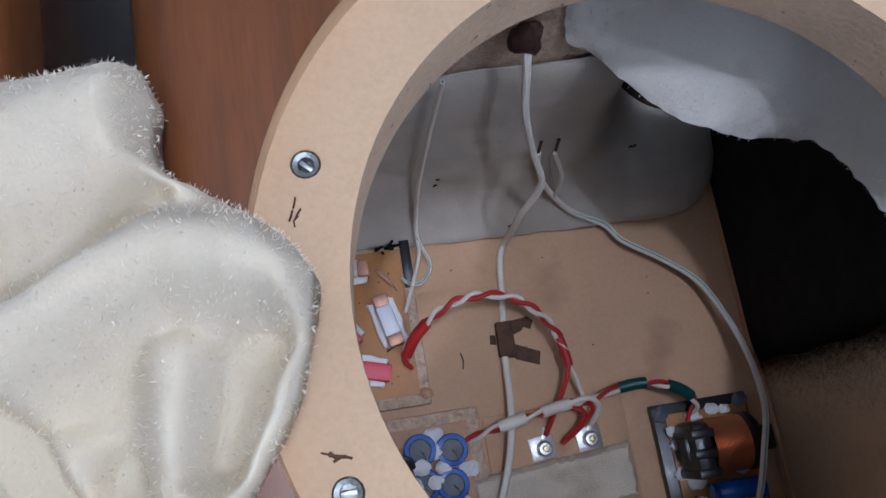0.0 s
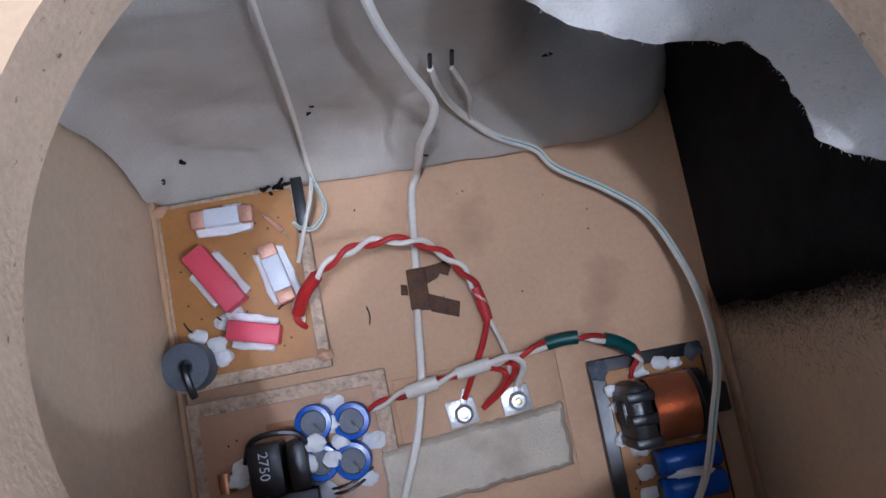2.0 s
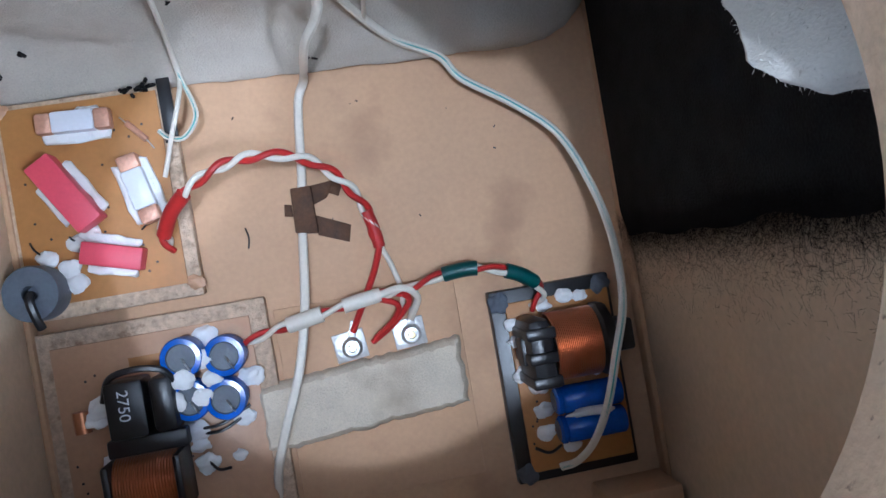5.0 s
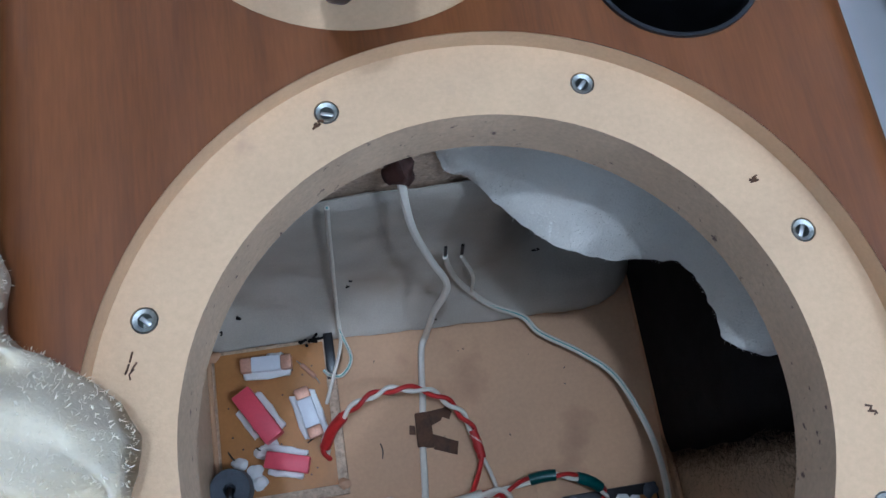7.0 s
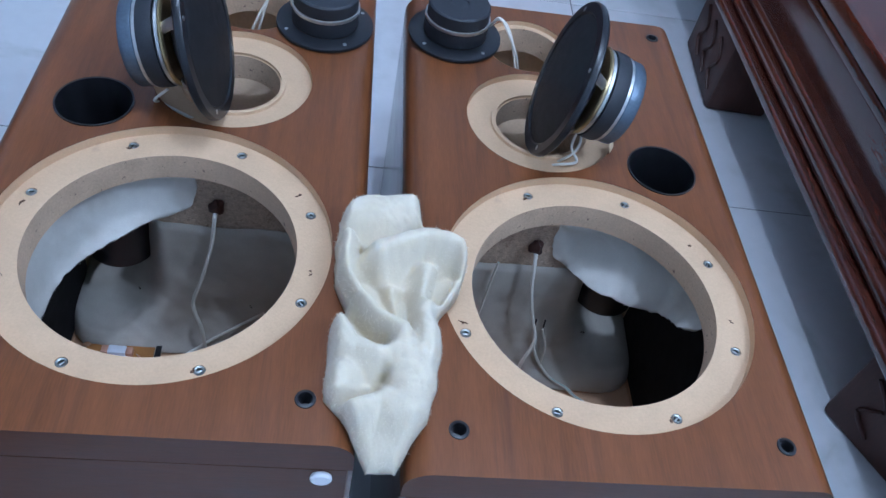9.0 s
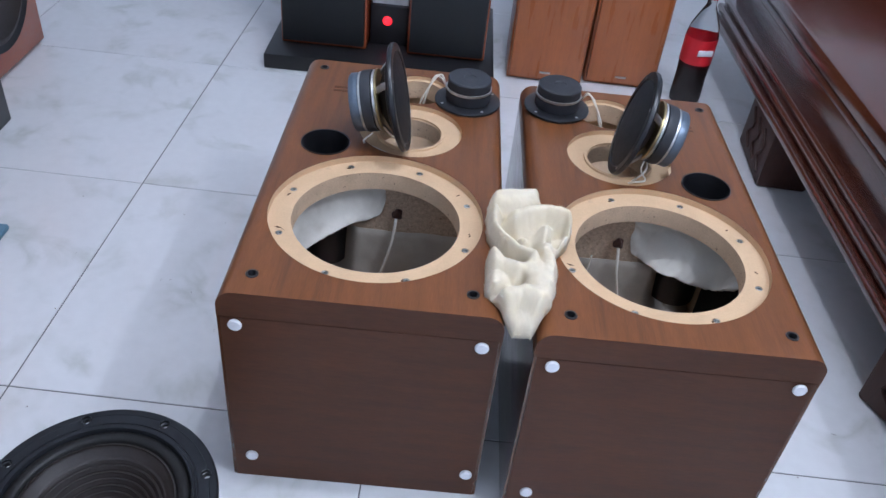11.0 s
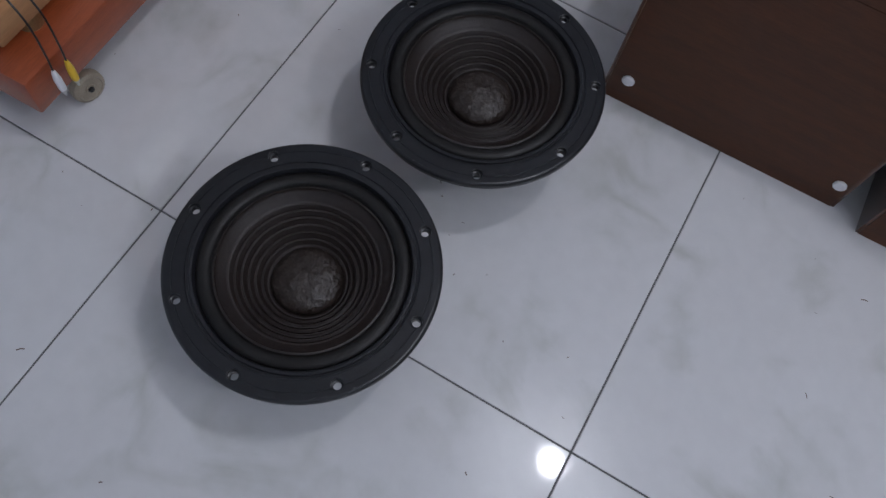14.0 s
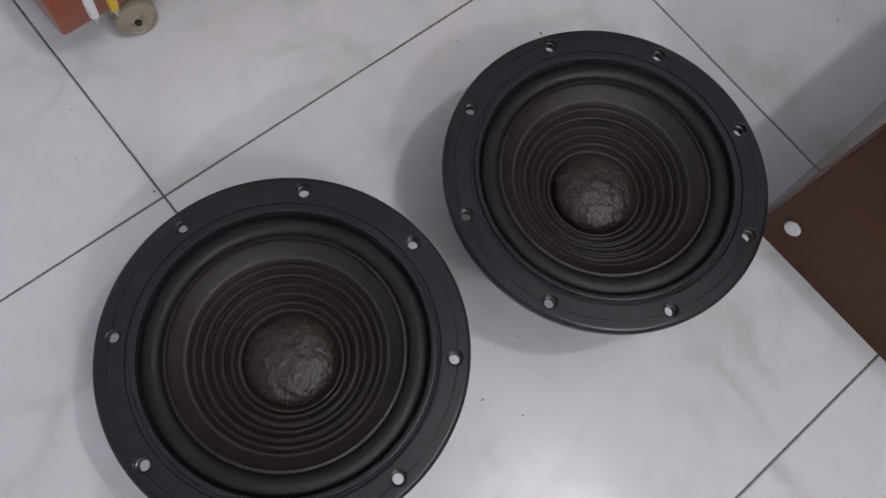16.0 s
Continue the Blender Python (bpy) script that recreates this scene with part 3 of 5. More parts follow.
# ---- damping felt and cables inside each cabinet ----
def inner_felt(m, side):
    s = side

    def lower(u, v):
        # a heap lying on the back panel: soft front edge, low on the port side, climbing the other wall
        x = -0.1755 + 0.347 * u
        foot = float(np.interp(x, (-0.18, -0.12, -0.05, 0.0, 0.05, 0.11, 0.145, 0.157, 0.172), (0.114, 0.110, 0.108, 0.107, 0.105, 0.103, 0.105, 0.110, 0.126)))
        foot += 0.0022 * noise.noise(Vector((u * 11, 4, side))) + 0.0008 * noise.noise(Vector((u * 45, 4, side)))
        # up the partition, and low on the floor of the port chamber past its edge
        up = 0.0235 + 0.2135 * v**1.3
        on_wall = Vector((x, foot + (0.1480 - foot) * (1 - math.exp(-(up - 0.0235) / 0.030)), up))
        run = 0.230 * v**1.5
        at = (0, 0.003, 0.010, 0.020, 0.040, 0.070, 0.115, 0.150, 0.190, 0.230)
        on_floor = Vector((x, foot + run, 0.0235 + float(np.interp(run, at, (0.0, 0.010, 0.020, 0.027, 0.031, 0.033, 0.036, 0.056, 0.130, 0.225)))))
        a = min(1, max(0, (x - 0.042) / 0.085))
        p = on_wall.lerp(on_floor, a * a * (3 - 2 * a))
        lump = 0.004 * noise.noise(Vector((x * 20, v * 5, 2 + side))) + 0.0014 * noise.noise(Vector((x * 60, v * 15, side)))
        p.z += min(1, v * 8) * a * lump
        p.y -= min(1, v * 8) * (1 - a) * max(0, lump + 0.002)
        k = max(0, (-0.150 - x) / 0.026) ** 2
        p.y -= 0.020 * k * min(1, v * 5)
        return Vector((p.x * s, p.y, p.z)), Vector((0, -1, 0.25 + 2 * a)).normalized()

    thing("felt_sheet", wavy_sheet(lower, 72, 52, 0.005), FELT, "greyish white damping felt draped up the inner partition", "felt", "damping felt", m=m)

    # flap hanging into the chamber from the corner under the baffle
    inner = [(-0.002, 0.148, 0.285), (0.004, 0.146, 0.262), (0.020, 0.140, 0.254), (0.036, 0.117, 0.255), (0.050, 0.103, 0.255), (0.066, 0.088, 0.262), (0.088, 0.083, 0.257), (0.122, 0.079, 0.252), (0.130, 0.065, 0.263), (0.126, 0.041, 0.285), (0.121, 0.024, 0.300), (0.134, 0.012, 0.312)]
    if s < 0:
        inner = [(0.000, 0.146, 0.296), (0.006, 0.142, 0.280), (0.022, 0.138, 0.270), (0.040, 0.124, 0.272), (0.058, 0.108, 0.272), (0.080, 0.094, 0.264), (0.100, 0.080, 0.256), (0.122, 0.062, 0.246), (0.134, 0.042, 0.236), (0.140, 0.020, 0.226), (0.142, 0.002, 0.222), (0.150, -0.006, 0.240)]
    outer = [(-0.004, 0.148, 0.331), (0.020, 0.148, 0.332), (0.050, 0.148, 0.332), (0.085, 0.148, 0.332), (0.120, 0.148, 0.332), (0.155, 0.147, 0.332), (0.171, 0.135, 0.332), (0.1715, 0.110, 0.332), (0.1715, 0.080, 0.332), (0.1715, 0.050, 0.332), (0.1715, 0.025, 0.332), (0.1715, 0.010, 0.332)]
    low_line, high_line = spline(inner, 6), spline(outer, 6)
    last = len(low_line) - 1

    def flap(u, v):
        k = min(last - 1, int(u * last))
        t = u * last - k
        a, b = high_line[k].lerp(high_line[k + 1], t), low_line[k].lerp(low_line[k + 1], t)
        p = a.lerp(b, v)
        p.z += (0.010 if s > 0 else 0.018) * math.sin(v * math.pi) - 0.004 * v
        p += 0.006 * noise.noise_vector(Vector((u * 7, v * 3, side))) * min(1, 4 * min(v, 1 - v) + 0.25) + 0.0016 * noise.noise_vector(p * 130)
        p.z, p.x = min(p.z, 0.3335), min(p.x, 0.1735)
        return Vector((p.x * s, p.y, p.z)), Vector((0.35 * s, 0.35, -1)).normalized()

    wad = thing("felt_flap", wavy_sheet(flap, 72, 26, 0.010 if s > 0 else 0.018), FELT_CLEAN, "white damping felt flap sagging from the upper corner", "felt", "damping felt", m=m)
    fuzz(wad, 9000, 0.0026, 0.000014, FELT_CLEAN, 6)

    def strip(u, v):
        x, y = -0.061 + 0.122 * u, -0.112 + 0.040 * v + 0.008 * u
        y += 0.0022 * noise.noise(Vector((u * 9, round(v) * 5, 3))) + 0.0012 * noise.noise(Vector((u * 30, round(v) * 5, 3)))
        x += 0.0022 * noise.noise(Vector((v * 5, round(u) * 5, 8)))
        return Vector((x * s, y, 0.024 + 0.002 * noise.noise(Vector((u * 5, v * 3, 1))))), Vector((0, 0, 1))

    thing("felt_strip", wavy_sheet(strip, 60, 20, 0.010), DIRTY_FELT, "dirty grey strip of felt lying on the back panel", "felt", "damping felt", m=m)

    def black(u, v):
        z = 0.024 + 0.300 * v
        y = 0.215 - (0.237 + 0.005 * noise.noise(Vector((v * 6, 2, 5 + side)))) * u
        return Vector((s * 0.1740, y, z)), Vector((-s, 0, 0))

    lining = thing("black_felt_lining", wavy_sheet(black, 30, 60, 0.004), BLACK_FELT, "black felt lining on the inner side wall", "felt", "damping felt", m=m)
    # loose fibres thinning out past the edge of the lining
    rnd_f = random.Random(5)
    verts, faces = [], []
    for _ in range(26000):
        y = -0.018 - min(0.05, rnd_f.expovariate(1 / 0.0085)) + rnd_f.uniform(0, 0.012)
        z, turn, ln = rnd_f.uniform(0.026, 0.324), rnd_f.uniform(0, 6.283), rnd_f.uniform(0.003, 0.008)
        q = Vector((s * (0.1738 - rnd_f.uniform(0.0, 0.004)), y, z))
        d = Vector((-s * rnd_f.uniform(0, 0.2), math.cos(turn), math.sin(turn))) * ln
        side_way = Vector((0, -d.z, d.y)).normalized() * 0.00010
        k = len(verts)
        verts += [q - side_way, q + side_way, q + d]
        faces.append((k, k + 1, k + 2))
    fm = bpy.data.meshes.new("fuzz")
    fm.from_pydata(verts, [], faces)
    fm.materials.append(BLACK_FELT)
    fray = new("fuzz", fm)
    fray.parent = lining
    tagged(fray, "fine loose black fibres", kind="stuff")


inner_felt(RIGHT, 1)
inner_felt(LEFT, -1)


def lean(x, z):
    return x - 0.0145 + 0.0617 * (z - 0.03)


def cord(name, pts, radius, mat, label, m, s=1, flat=1.0, stripe=None, n=8, steps=8):
    line = spline([(lean(x, z) * s, y, z) for x, y, z in pts], steps)
    ob = thing(name, tube(line, radius, n, flat), mat, label, "cable", "cables inside the cabinet", m=m)
    if stripe:
        part("stripe", tube([p + Vector((0, -0.0001, radius * 0.62)) for p in line], radius * 0.45, 6, 1.0), stripe, ob, "thin teal stripe")
    return ob


def main_cable(m, s):
    cord("speaker_cable", [(-0.022, 0.144, 0.272), (-0.021, 0.133, 0.262), (-0.013, 0.126, 0.220), (0.003, 0.120, 0.168), (0.0165, 0.114, 0.132), (0.0165, 0.109, 0.112), (0.011, 0.104, 0.090), (0.010, 0.100, 0.060), (0.010, 0.098, 0.032),
                           (0.005, 0.086, 0.026), (0.000, 0.045, 0.026), (-0.005, 0.012, 0.028), (-0.011, -0.030, 0.042), (-0.020, -0.065, 0.046), (-0.033, -0.097, 0.044), (-0.041, -0.120, 0.034), (-0.044, -0.140, 0.028)],
         0.0021, WIRE_WHITE, "white twin cable from the partition to the back panel", m, s, flat=1.25)
    thing("cable_clamp", turned(blob((0, 0, 0), (0.009, 0.008, 0.011), 4), Matrix.Translation((-0.023 * s, 0.141, 0.275))), SEAL, "brown sealing lump where the cable leaves the partition", "seal", "cables inside the cabinet", m=m)


main_cable(RIGHT, 1)
main_cable(LEFT, -1)


# ---- crossover boards ----
def glue(parent, place, size, seed):
    part("glue_dab", blob(place, size, seed), GLUE, parent, "dab of white glue")


def slab_at(pts, z0, z1, bevel=0.0):
    """A bevelled block on a four-cornered footprint."""
    bm = bmesh.new()
    lo = [bm.verts.new((x, y, z0)) for x, y in pts]
    hi = [bm.verts.new((x, y, z1)) for x, y in pts]
    bm.faces.new(lo), bm.faces.new(hi)
    for k in range(4):
        bm.faces.new((lo[k], lo[(k + 1) % 4], hi[(k + 1) % 4], hi[k]))
    if bevel:
        bmesh.ops.bevel(bm, geom=list(bm.edges), offset=bevel, segments=2, profile=0.5, affect="EDGES")
    return bm


def oblong(cx, cy, length, width, turn):
    c, s_ = math.cos(radians(turn)), math.sin(radians(turn))
    return [(cx + a * length / 2 * c - b * width / 2 * s_, cy + a * length / 2 * s_ + b * width / 2 * c) for a, b in ((-1, -1), (1, -1), (1, 1), (-1, 1))]


def mirror_box(obs, s):
    """Mirror an assembly for the other cabinet."""
    if s < 0:
        for o in obs:
            if o.type == "MESH":
                o.data.transform(Matrix.Diagonal((-1, 1, 1, 1)))
                o.data.flip_normals()


def solder_dots(parent, x0, x1, y0, y1, z, count, seed):
    rnd = random.Random(seed)
    for _ in range(count):
        x, y = rnd.uniform(x0, x1), rnd.uniform(y0, y1)
        part("drill_hole", lathe([(0.0, 0.0003), (0.0007, 0.0002), (0.0008, -0.0003)], 8, Matrix.Translation((x, y, z))), BOBBIN, parent)


def tweeter_board(m, s):
    """Upper board with two foil capacitors, two pink capacitors and a small coil."""
    b = empty("crossover_board", m, "brown crossover board with pink and white capacitors", "circuit board", "crossover boards")
    base = part("particle_base", box(-0.163, -0.065, -0.014, 0.108, 0.022, 0.032, 0.0015), CHIP, b, "particle-board mounting block")
    part("circuit_card", box(-0.1575, -0.0725, -0.006, 0.1045, 0.0322, 0.0342), PCB, b, "orange-brown phenolic card")
    part("black_card", box(-0.0715, -0.064, 0.074, 0.111, 0.0324, 0.0338, 0.0005), BLACK_PLASTIC, b)
    for cx, cy, ln, wd, tn in ((-0.117, 0.092, 0.040, 0.0115, -2), (-0.0885, 0.050, 0.040, 0.0115, -77)):
        cap = part("foil_capacitor", slab_at(oblong(cx, cy, ln * 0.56, wd * 1.02, tn), 0.0345, 0.0447, 0.0012), WHITE_CASE, b, "white foil capacitor with copper ends")
        for e in (-1, 1):
            ex, ey = cx + e * ln * 0.385 * math.cos(radians(tn)), cy + e * ln * 0.385 * math.sin(radians(tn))
            part("copper_end", slab_at(oblong(ex, ey, ln * 0.22, wd, tn), 0.0345, 0.0440, 0.0016), COPPER_MATT, cap, "bare copper-coloured end")
    for (cx, cy, ln, wd, tn) in ((-0.117, 0.0842, 0.036, 0.0055, -2), (-0.110, 0.0985, 0.012, 0.004, -2), (-0.0960, 0.0483, 0.036, 0.0050, -77), (-0.0808, 0.0505, 0.036, 0.0050, -77), (-0.1178, 0.0575, 0.034, 0.0055, -59), (-0.1352, 0.0475, 0.026, 0.0050, -59), (-0.1056, 0.0232, 0.026, 0.0050, -16), (-0.1105, 0.0075, 0.027, 0.0050, -16)):
        bm = slab_at(oblong(cx, cy, ln, wd, tn), 0.0343, 0.0382, 0.0012)
        bmesh.ops.subdivide_edges(bm, edges=bm.edges, cuts=3, use_grid_fill=True)
        for v in bm.verts:
            v.co += 0.0020 * noise.noise_vector(v.co * 230)
        part("glue_bead", bm, GLUE, b, "bead of white glue")
    for cx, cy, ln, wd, tn in ((-0.1265, 0.053, 0.044, 0.0155, -59), (-0.108, 0.0155, 0.033, 0.0125, -16)):
        part("pink_capacitor", slab_at(oblong(cx, cy, ln, wd, tn), 0.0348, 0.0500 if ln > 0.04 else 0.0470, 0.0012), PINK, b, "glossy pink box capacitor")
    res = part("axial_resistor", tube(spline([(-0.0905, 0.088, 0.037), (-0.086, 0.083, 0.037), (-0.081, 0.077, 0.037)]), 0.0017, 8), COPPER_MATT, b)
    part("lead", tube(spline([(-0.094, 0.092, 0.035), (-0.0905, 0.088, 0.037), (-0.081, 0.077, 0.037), (-0.078, 0.072, 0.035)]), 0.0004, 5), STEEL, res)
    coil = part("grey_coil", lathe([(0.0, -0.001), (0.0148, -0.001), (0.0152, 0.001), (0.0152, 0.017), (0.0145, 0.0195), (0.0045, 0.0195), (0.0040, 0.012), (0, 0.012)], 36, Matrix.Translation((-0.150, 0.002, 0.034))), GREY_CORE, b, "round grey wound coil on edge of the card")
    part("coil_core", tube(spline([(-0.150, 0.002, 0.052), (-0.150, -0.002, 0.0555), (-0.149, -0.010, 0.054), (-0.148, -0.017, 0.050)]), 0.0026, 8), BOBBIN, coil)
    for k, (x, y) in enumerate(((-0.144, 0.020), (-0.133, 0.012), (-0.131, 0.004), (-0.126, 0.026), (-0.119, 0.029))):
        glue(b, (x, y, 0.036), (0.006, 0.005, 0.0026), 20 + k)
    solder_dots(b, -0.153, -0.078, 0.0, 0.100, 0.0343, 26, 4)
    for k, (p, q) in enumerate((((-0.152, 0.030), (-0.147, 0.022)), ((-0.131, 0.030), (-0.126, 0.026)), ((-0.092, 0.028), (-0.086, 0.031)))):
        part("lead", tube(spline([(*p, 0.035), ((p[0] + q[0]) / 2, (p[1] + q[1]) / 2, 0.0385), (*q, 0.035)]), 0.0006, 6), BOBBIN, b)
    for x, y in ((-0.157, 0.104), (-0.068, -0.006)):
        part("hot_glue", blob((x, y, 0.0335), (0.005, 0.004, 0.0014), x * 100), PCB_PALE, b)
    mirror_box(b.children_recursive, s)


def midrange_board(m, s):
    """Lower board with four blue cans and two iron-core chokes."""
    b = empty("crossover_board", m, "pale crossover board with blue cans and black chokes", "circuit board", "crossover boards")
    part("particle_base", box(-0.166, -0.033, -0.180, -0.021, 0.022, 0.030, 0.0015), CHIP, b, "particle-board mounting block")
    part("circuit_card", box(-0.153, -0.043, -0.165, -0.030, 0.0302, 0.0322, 0.0006), PCB_PALE, b, "pale pinkish phenolic card")
    part("patch", box(-0.112, -0.090, -0.050, -0.042, 0.0323, 0.0327), PCB, b)
    for k, (x, y, h) in enumerate(((-0.080, -0.046, 0.052), (-0.0575, -0.049, 0.050), (-0.0605, -0.0725, 0.050), (-0.080, -0.070, 0.048))):
        can = part("blue_capacitor", lathe([(0.0112, 0.0), (0.0115, h - 0.034), (0.0108, h - 0.0325), (0.0080, h - 0.0322)], 32, Matrix.Translation((x, y, 0.0325))), BLUE, b, "upright glossy blue electrolytic can")
        part("can_top", lathe([(0.0, h - 0.0335), (0.0074, h - 0.0332), (0.0080, h - 0.0322)], 32, Matrix.Translation((x, y, 0.0325))), GREY_CORE, can, "grey rubber end")
        part("lead", tube(spline([(x, y, h - 0.002), (x + 0.003, y - 0.004, h + 0.003), (x + 0.005, y - 0.010, h - 0.003)]), 0.0005, 5), STEEL, can)
    for k, (x, y, z, r) in enumerate(((-0.069, -0.049, 0.049, 0.006), (-0.081, -0.058, 0.051, 0.0065), (-0.066, -0.060, 0.049, 0.0055), (-0.088, -0.069, 0.049, 0.0065), (-0.072, -0.069, 0.049, 0.006), (-0.047, -0.064, 0.036, 0.007), (-0.054, -0.086, 0.035, 0.006), (-0.068, -0.037, 0.034, 0.007), (-0.082, -0.088, 0.036, 0.008), (-0.127, -0.066, 0.042, 0.008), (-0.132, -0.072, 0.040, 0.0065), (-0.127, -0.096, 0.040, 0.005), (-0.078, -0.108, 0.036, 0.007), (-0.080, -0.097, 0.036, 0.0055), (-0.060, -0.107, 0.034, 0.004), (-0.130, -0.125, 0.036, 0.006))):
        glue(b, (x, y, z), (r, r * 0.8, r * 0.34), k)
    # choke one: black bobbin halves with printed number
    ch = part("choke", box(-0.122, -0.101, -0.0835, -0.052, 0.0325, 0.0565, 0.0025), BOBBIN, b, "black choke printed 2750")
    part("bobbin_half", box(-0.0995, -0.086, -0.0835, -0.053, 0.0325, 0.0545, 0.004), BOBBIN, ch)
    part("bobbin_band", tube(spline([(-0.124, -0.062, 0.050), (-0.118, -0.050, 0.054), (-0.104, -0.047, 0.055), (-0.090, -0.050, 0.054), (-0.084, -0.060, 0.050)]), 0.0018, 6), BOBBIN, ch)
    part("flange", box(-0.127, -0.084, -0.094, -0.084, 0.0325, 0.0475, 0.0015), BOBBIN, ch)
    txt = bpy.data.curves.new("number", "FONT")
    txt.body, txt.size, txt.extrude = "2750", 0.0085, 0.0001
    tmp = new("number", txt)
    me = bpy.data.meshes.new_from_object(tmp.evaluated_get(bpy.context.evaluated_depsgraph_get()))
    bpy.data.objects.remove(tmp)
    me.transform(pose(-0.1145, -0.0565, 0.0567, 0, 0, -92))
    me.materials.append(WHITE_CASE)
    num = new("printed_number", me)
    num.parent = ch
    # choke two: copper winding between flanges
    ch2 = part("choke", lathe([(0.0150, -0.0165)] + [(0.0150 + (0.0006 if k % 2 else 0), -0.0165 + 0.033 * k / 44) for k in range(45)], 32, pose(-0.107, -0.109, 0.0475, 0, 90, 0)), COPPER, b, "choke with copper winding")
    for x in (-0.1255, -0.0885):
        part("flange", box(x - 0.0022, x + 0.0022, -0.126, -0.094, 0.0325, 0.0645, 0.002), BOBBIN, ch2)
    part("copper_tail", lathe([(0.0, -0.006), (0.0045, -0.006), (0.0045, 0.006), (0, 0.006)], 16, pose(-0.140, -0.072, 0.038, 90, 0, 0)), COPPER, b)
    for a, c_ in (((-0.082, -0.088), (-0.050, -0.080)), ((-0.080, -0.091), (-0.052, -0.084)), ((-0.079, -0.104), (-0.066, -0.113))):
        part("lead", tube(spline([(*a, 0.036), ((a[0] + c_[0]) / 2, (a[1] + c_[1]) / 2 - 0.003, 0.039), (*c_, 0.035)]), 0.0009, 6), BOBBIN, b)
    solder_dots(b, -0.149, -0.060, -0.160, -0.034, 0.0323, 22, 9)
    mirror_box(b.children_recursive, s)


def woofer_board(m, s):
    """Board at the side wall with the large choke and two blue cans lying down."""
    b = empty("crossover_board", m, "crossover board with big copper choke and blue cans", "circuit board", "crossover boards")
    part("black_base", box(0.096, 0.1705, -0.158, -0.042, 0.022, 0.031, 0.001), BLACK_PLASTIC, b, "black mounting block")
    part("circuit_card", box(0.1045, 0.168, -0.152, -0.050, 0.0312, 0.0335, 0.0006), PCB, b, "orange-brown phenolic card")
    ax = pose(0.136, -0.0765, 0.056, 0, 90, 0)
    ch = part("choke", lathe([(0.0190 + (0.0006 if k % 2 else 0), -0.0145 + 0.0265 * k / 50) for k in range(51)], 40, ax), COPPER, b, "large choke with bright copper winding")
    part("bobbin_block", box(0.1065, 0.1215, -0.0965, -0.0575, 0.0345, 0.0735, 0.006), BOBBIN, ch, "black moulded bobbin end")
    for k in range(3):
        part("bobbin_fin", box(0.1055, 0.1225, -0.0965 + 0.0135 * k, -0.0900 + 0.0135 * k, 0.0360, 0.0747, 0.0015), BOBBIN, ch)
    for z0, z1, r in ((0.012, 0.020, 0.0212),):
        part("bobbin_end", lathe([(0.0, z0), (r * 0.86, z0), (r * 0.97, z0 + 0.0025), (r, z0 + 0.0045 if z1 - z0 > 0.01 else z0 + 0.002), (r, z1 - 0.002), (r * 0.93, z1), (0.016, z1)], 10, ax), BOBBIN, ch)
    part("core_end", box(0.1565, 0.1690, -0.085, -0.067, 0.046, 0.066, 0.002), BOBBIN, ch)
    part("core_bar", box(0.104, 0.1640, -0.084, -0.068, 0.049, 0.063, 0.0015), BOBBIN, ch)
    for y in (-0.1105, -0.1275):
        can = part("blue_capacitor", lathe([(0.0, -0.020), (0.0065, -0.020), (0.0082, -0.0188), (0.0082, -0.0165), (0.0074, -0.0155), (0.0082, -0.0145), (0.0082, 0.019), (0.0072, 0.0202), (0, 0.0200)], 28, pose(0.142, y, 0.0425, 0, 90, 0)), BLUE, b, "glossy blue electrolytic can lying flat")
        part("can_end", lathe([(0.0, -0.0206), (0.0060, -0.0204), (0.0062, -0.0198)], 20, pose(0.142, y, 0.0425, 0, 90, 0)), GREY_CORE, can)
    part("glue_bead", blob((0.141, -0.1185, 0.0485), (0.014, 0.0028, 0.0025), 3), GLUE, b, "bead of white glue")
    for k, (x, y, z, r) in enumerate(((0.106, -0.0625, 0.038, 0.005), (0.108, -0.073, 0.037, 0.005), (0.109, -0.0935, 0.036, 0.0065), (0.117, -0.101, 0.037, 0.0065), (0.117, -0.116, 0.037, 0.006), (0.116, -0.129, 0.037, 0.006), (0.127, -0.0545, 0.035, 0.005), (0.141, -0.0510, 0.036, 0.0055), (0.150, -0.0525, 0.036, 0.0045), (0.131, -0.1395, 0.036, 0.005), (0.150, -0.096, 0.042, 0.005))):
        glue(b, (x, y, z - 0.0015), (r, r * 0.75, r * 0.4), 40 + k)
    for x, y in ((0.101, -0.049), (0.164, -0.0475), (0.102, -0.152)):
        part("hot_glue", blob((x, y, 0.0325), (0.006, 0.006, 0.002), x * 50), GREY_CORE, b)
    part("lead", tube(spline([(0.108, -0.137, 0.035), (0.116, -0.141, 0.036), (0.124, -0.138, 0.036)]), 0.0009, 6), BOBBIN, b)
    solder_dots(b, 0.107, 0.118, -0.150, -0.100, 0.0336, 6, 11)
    mirror_box(b.children_recursive, s)


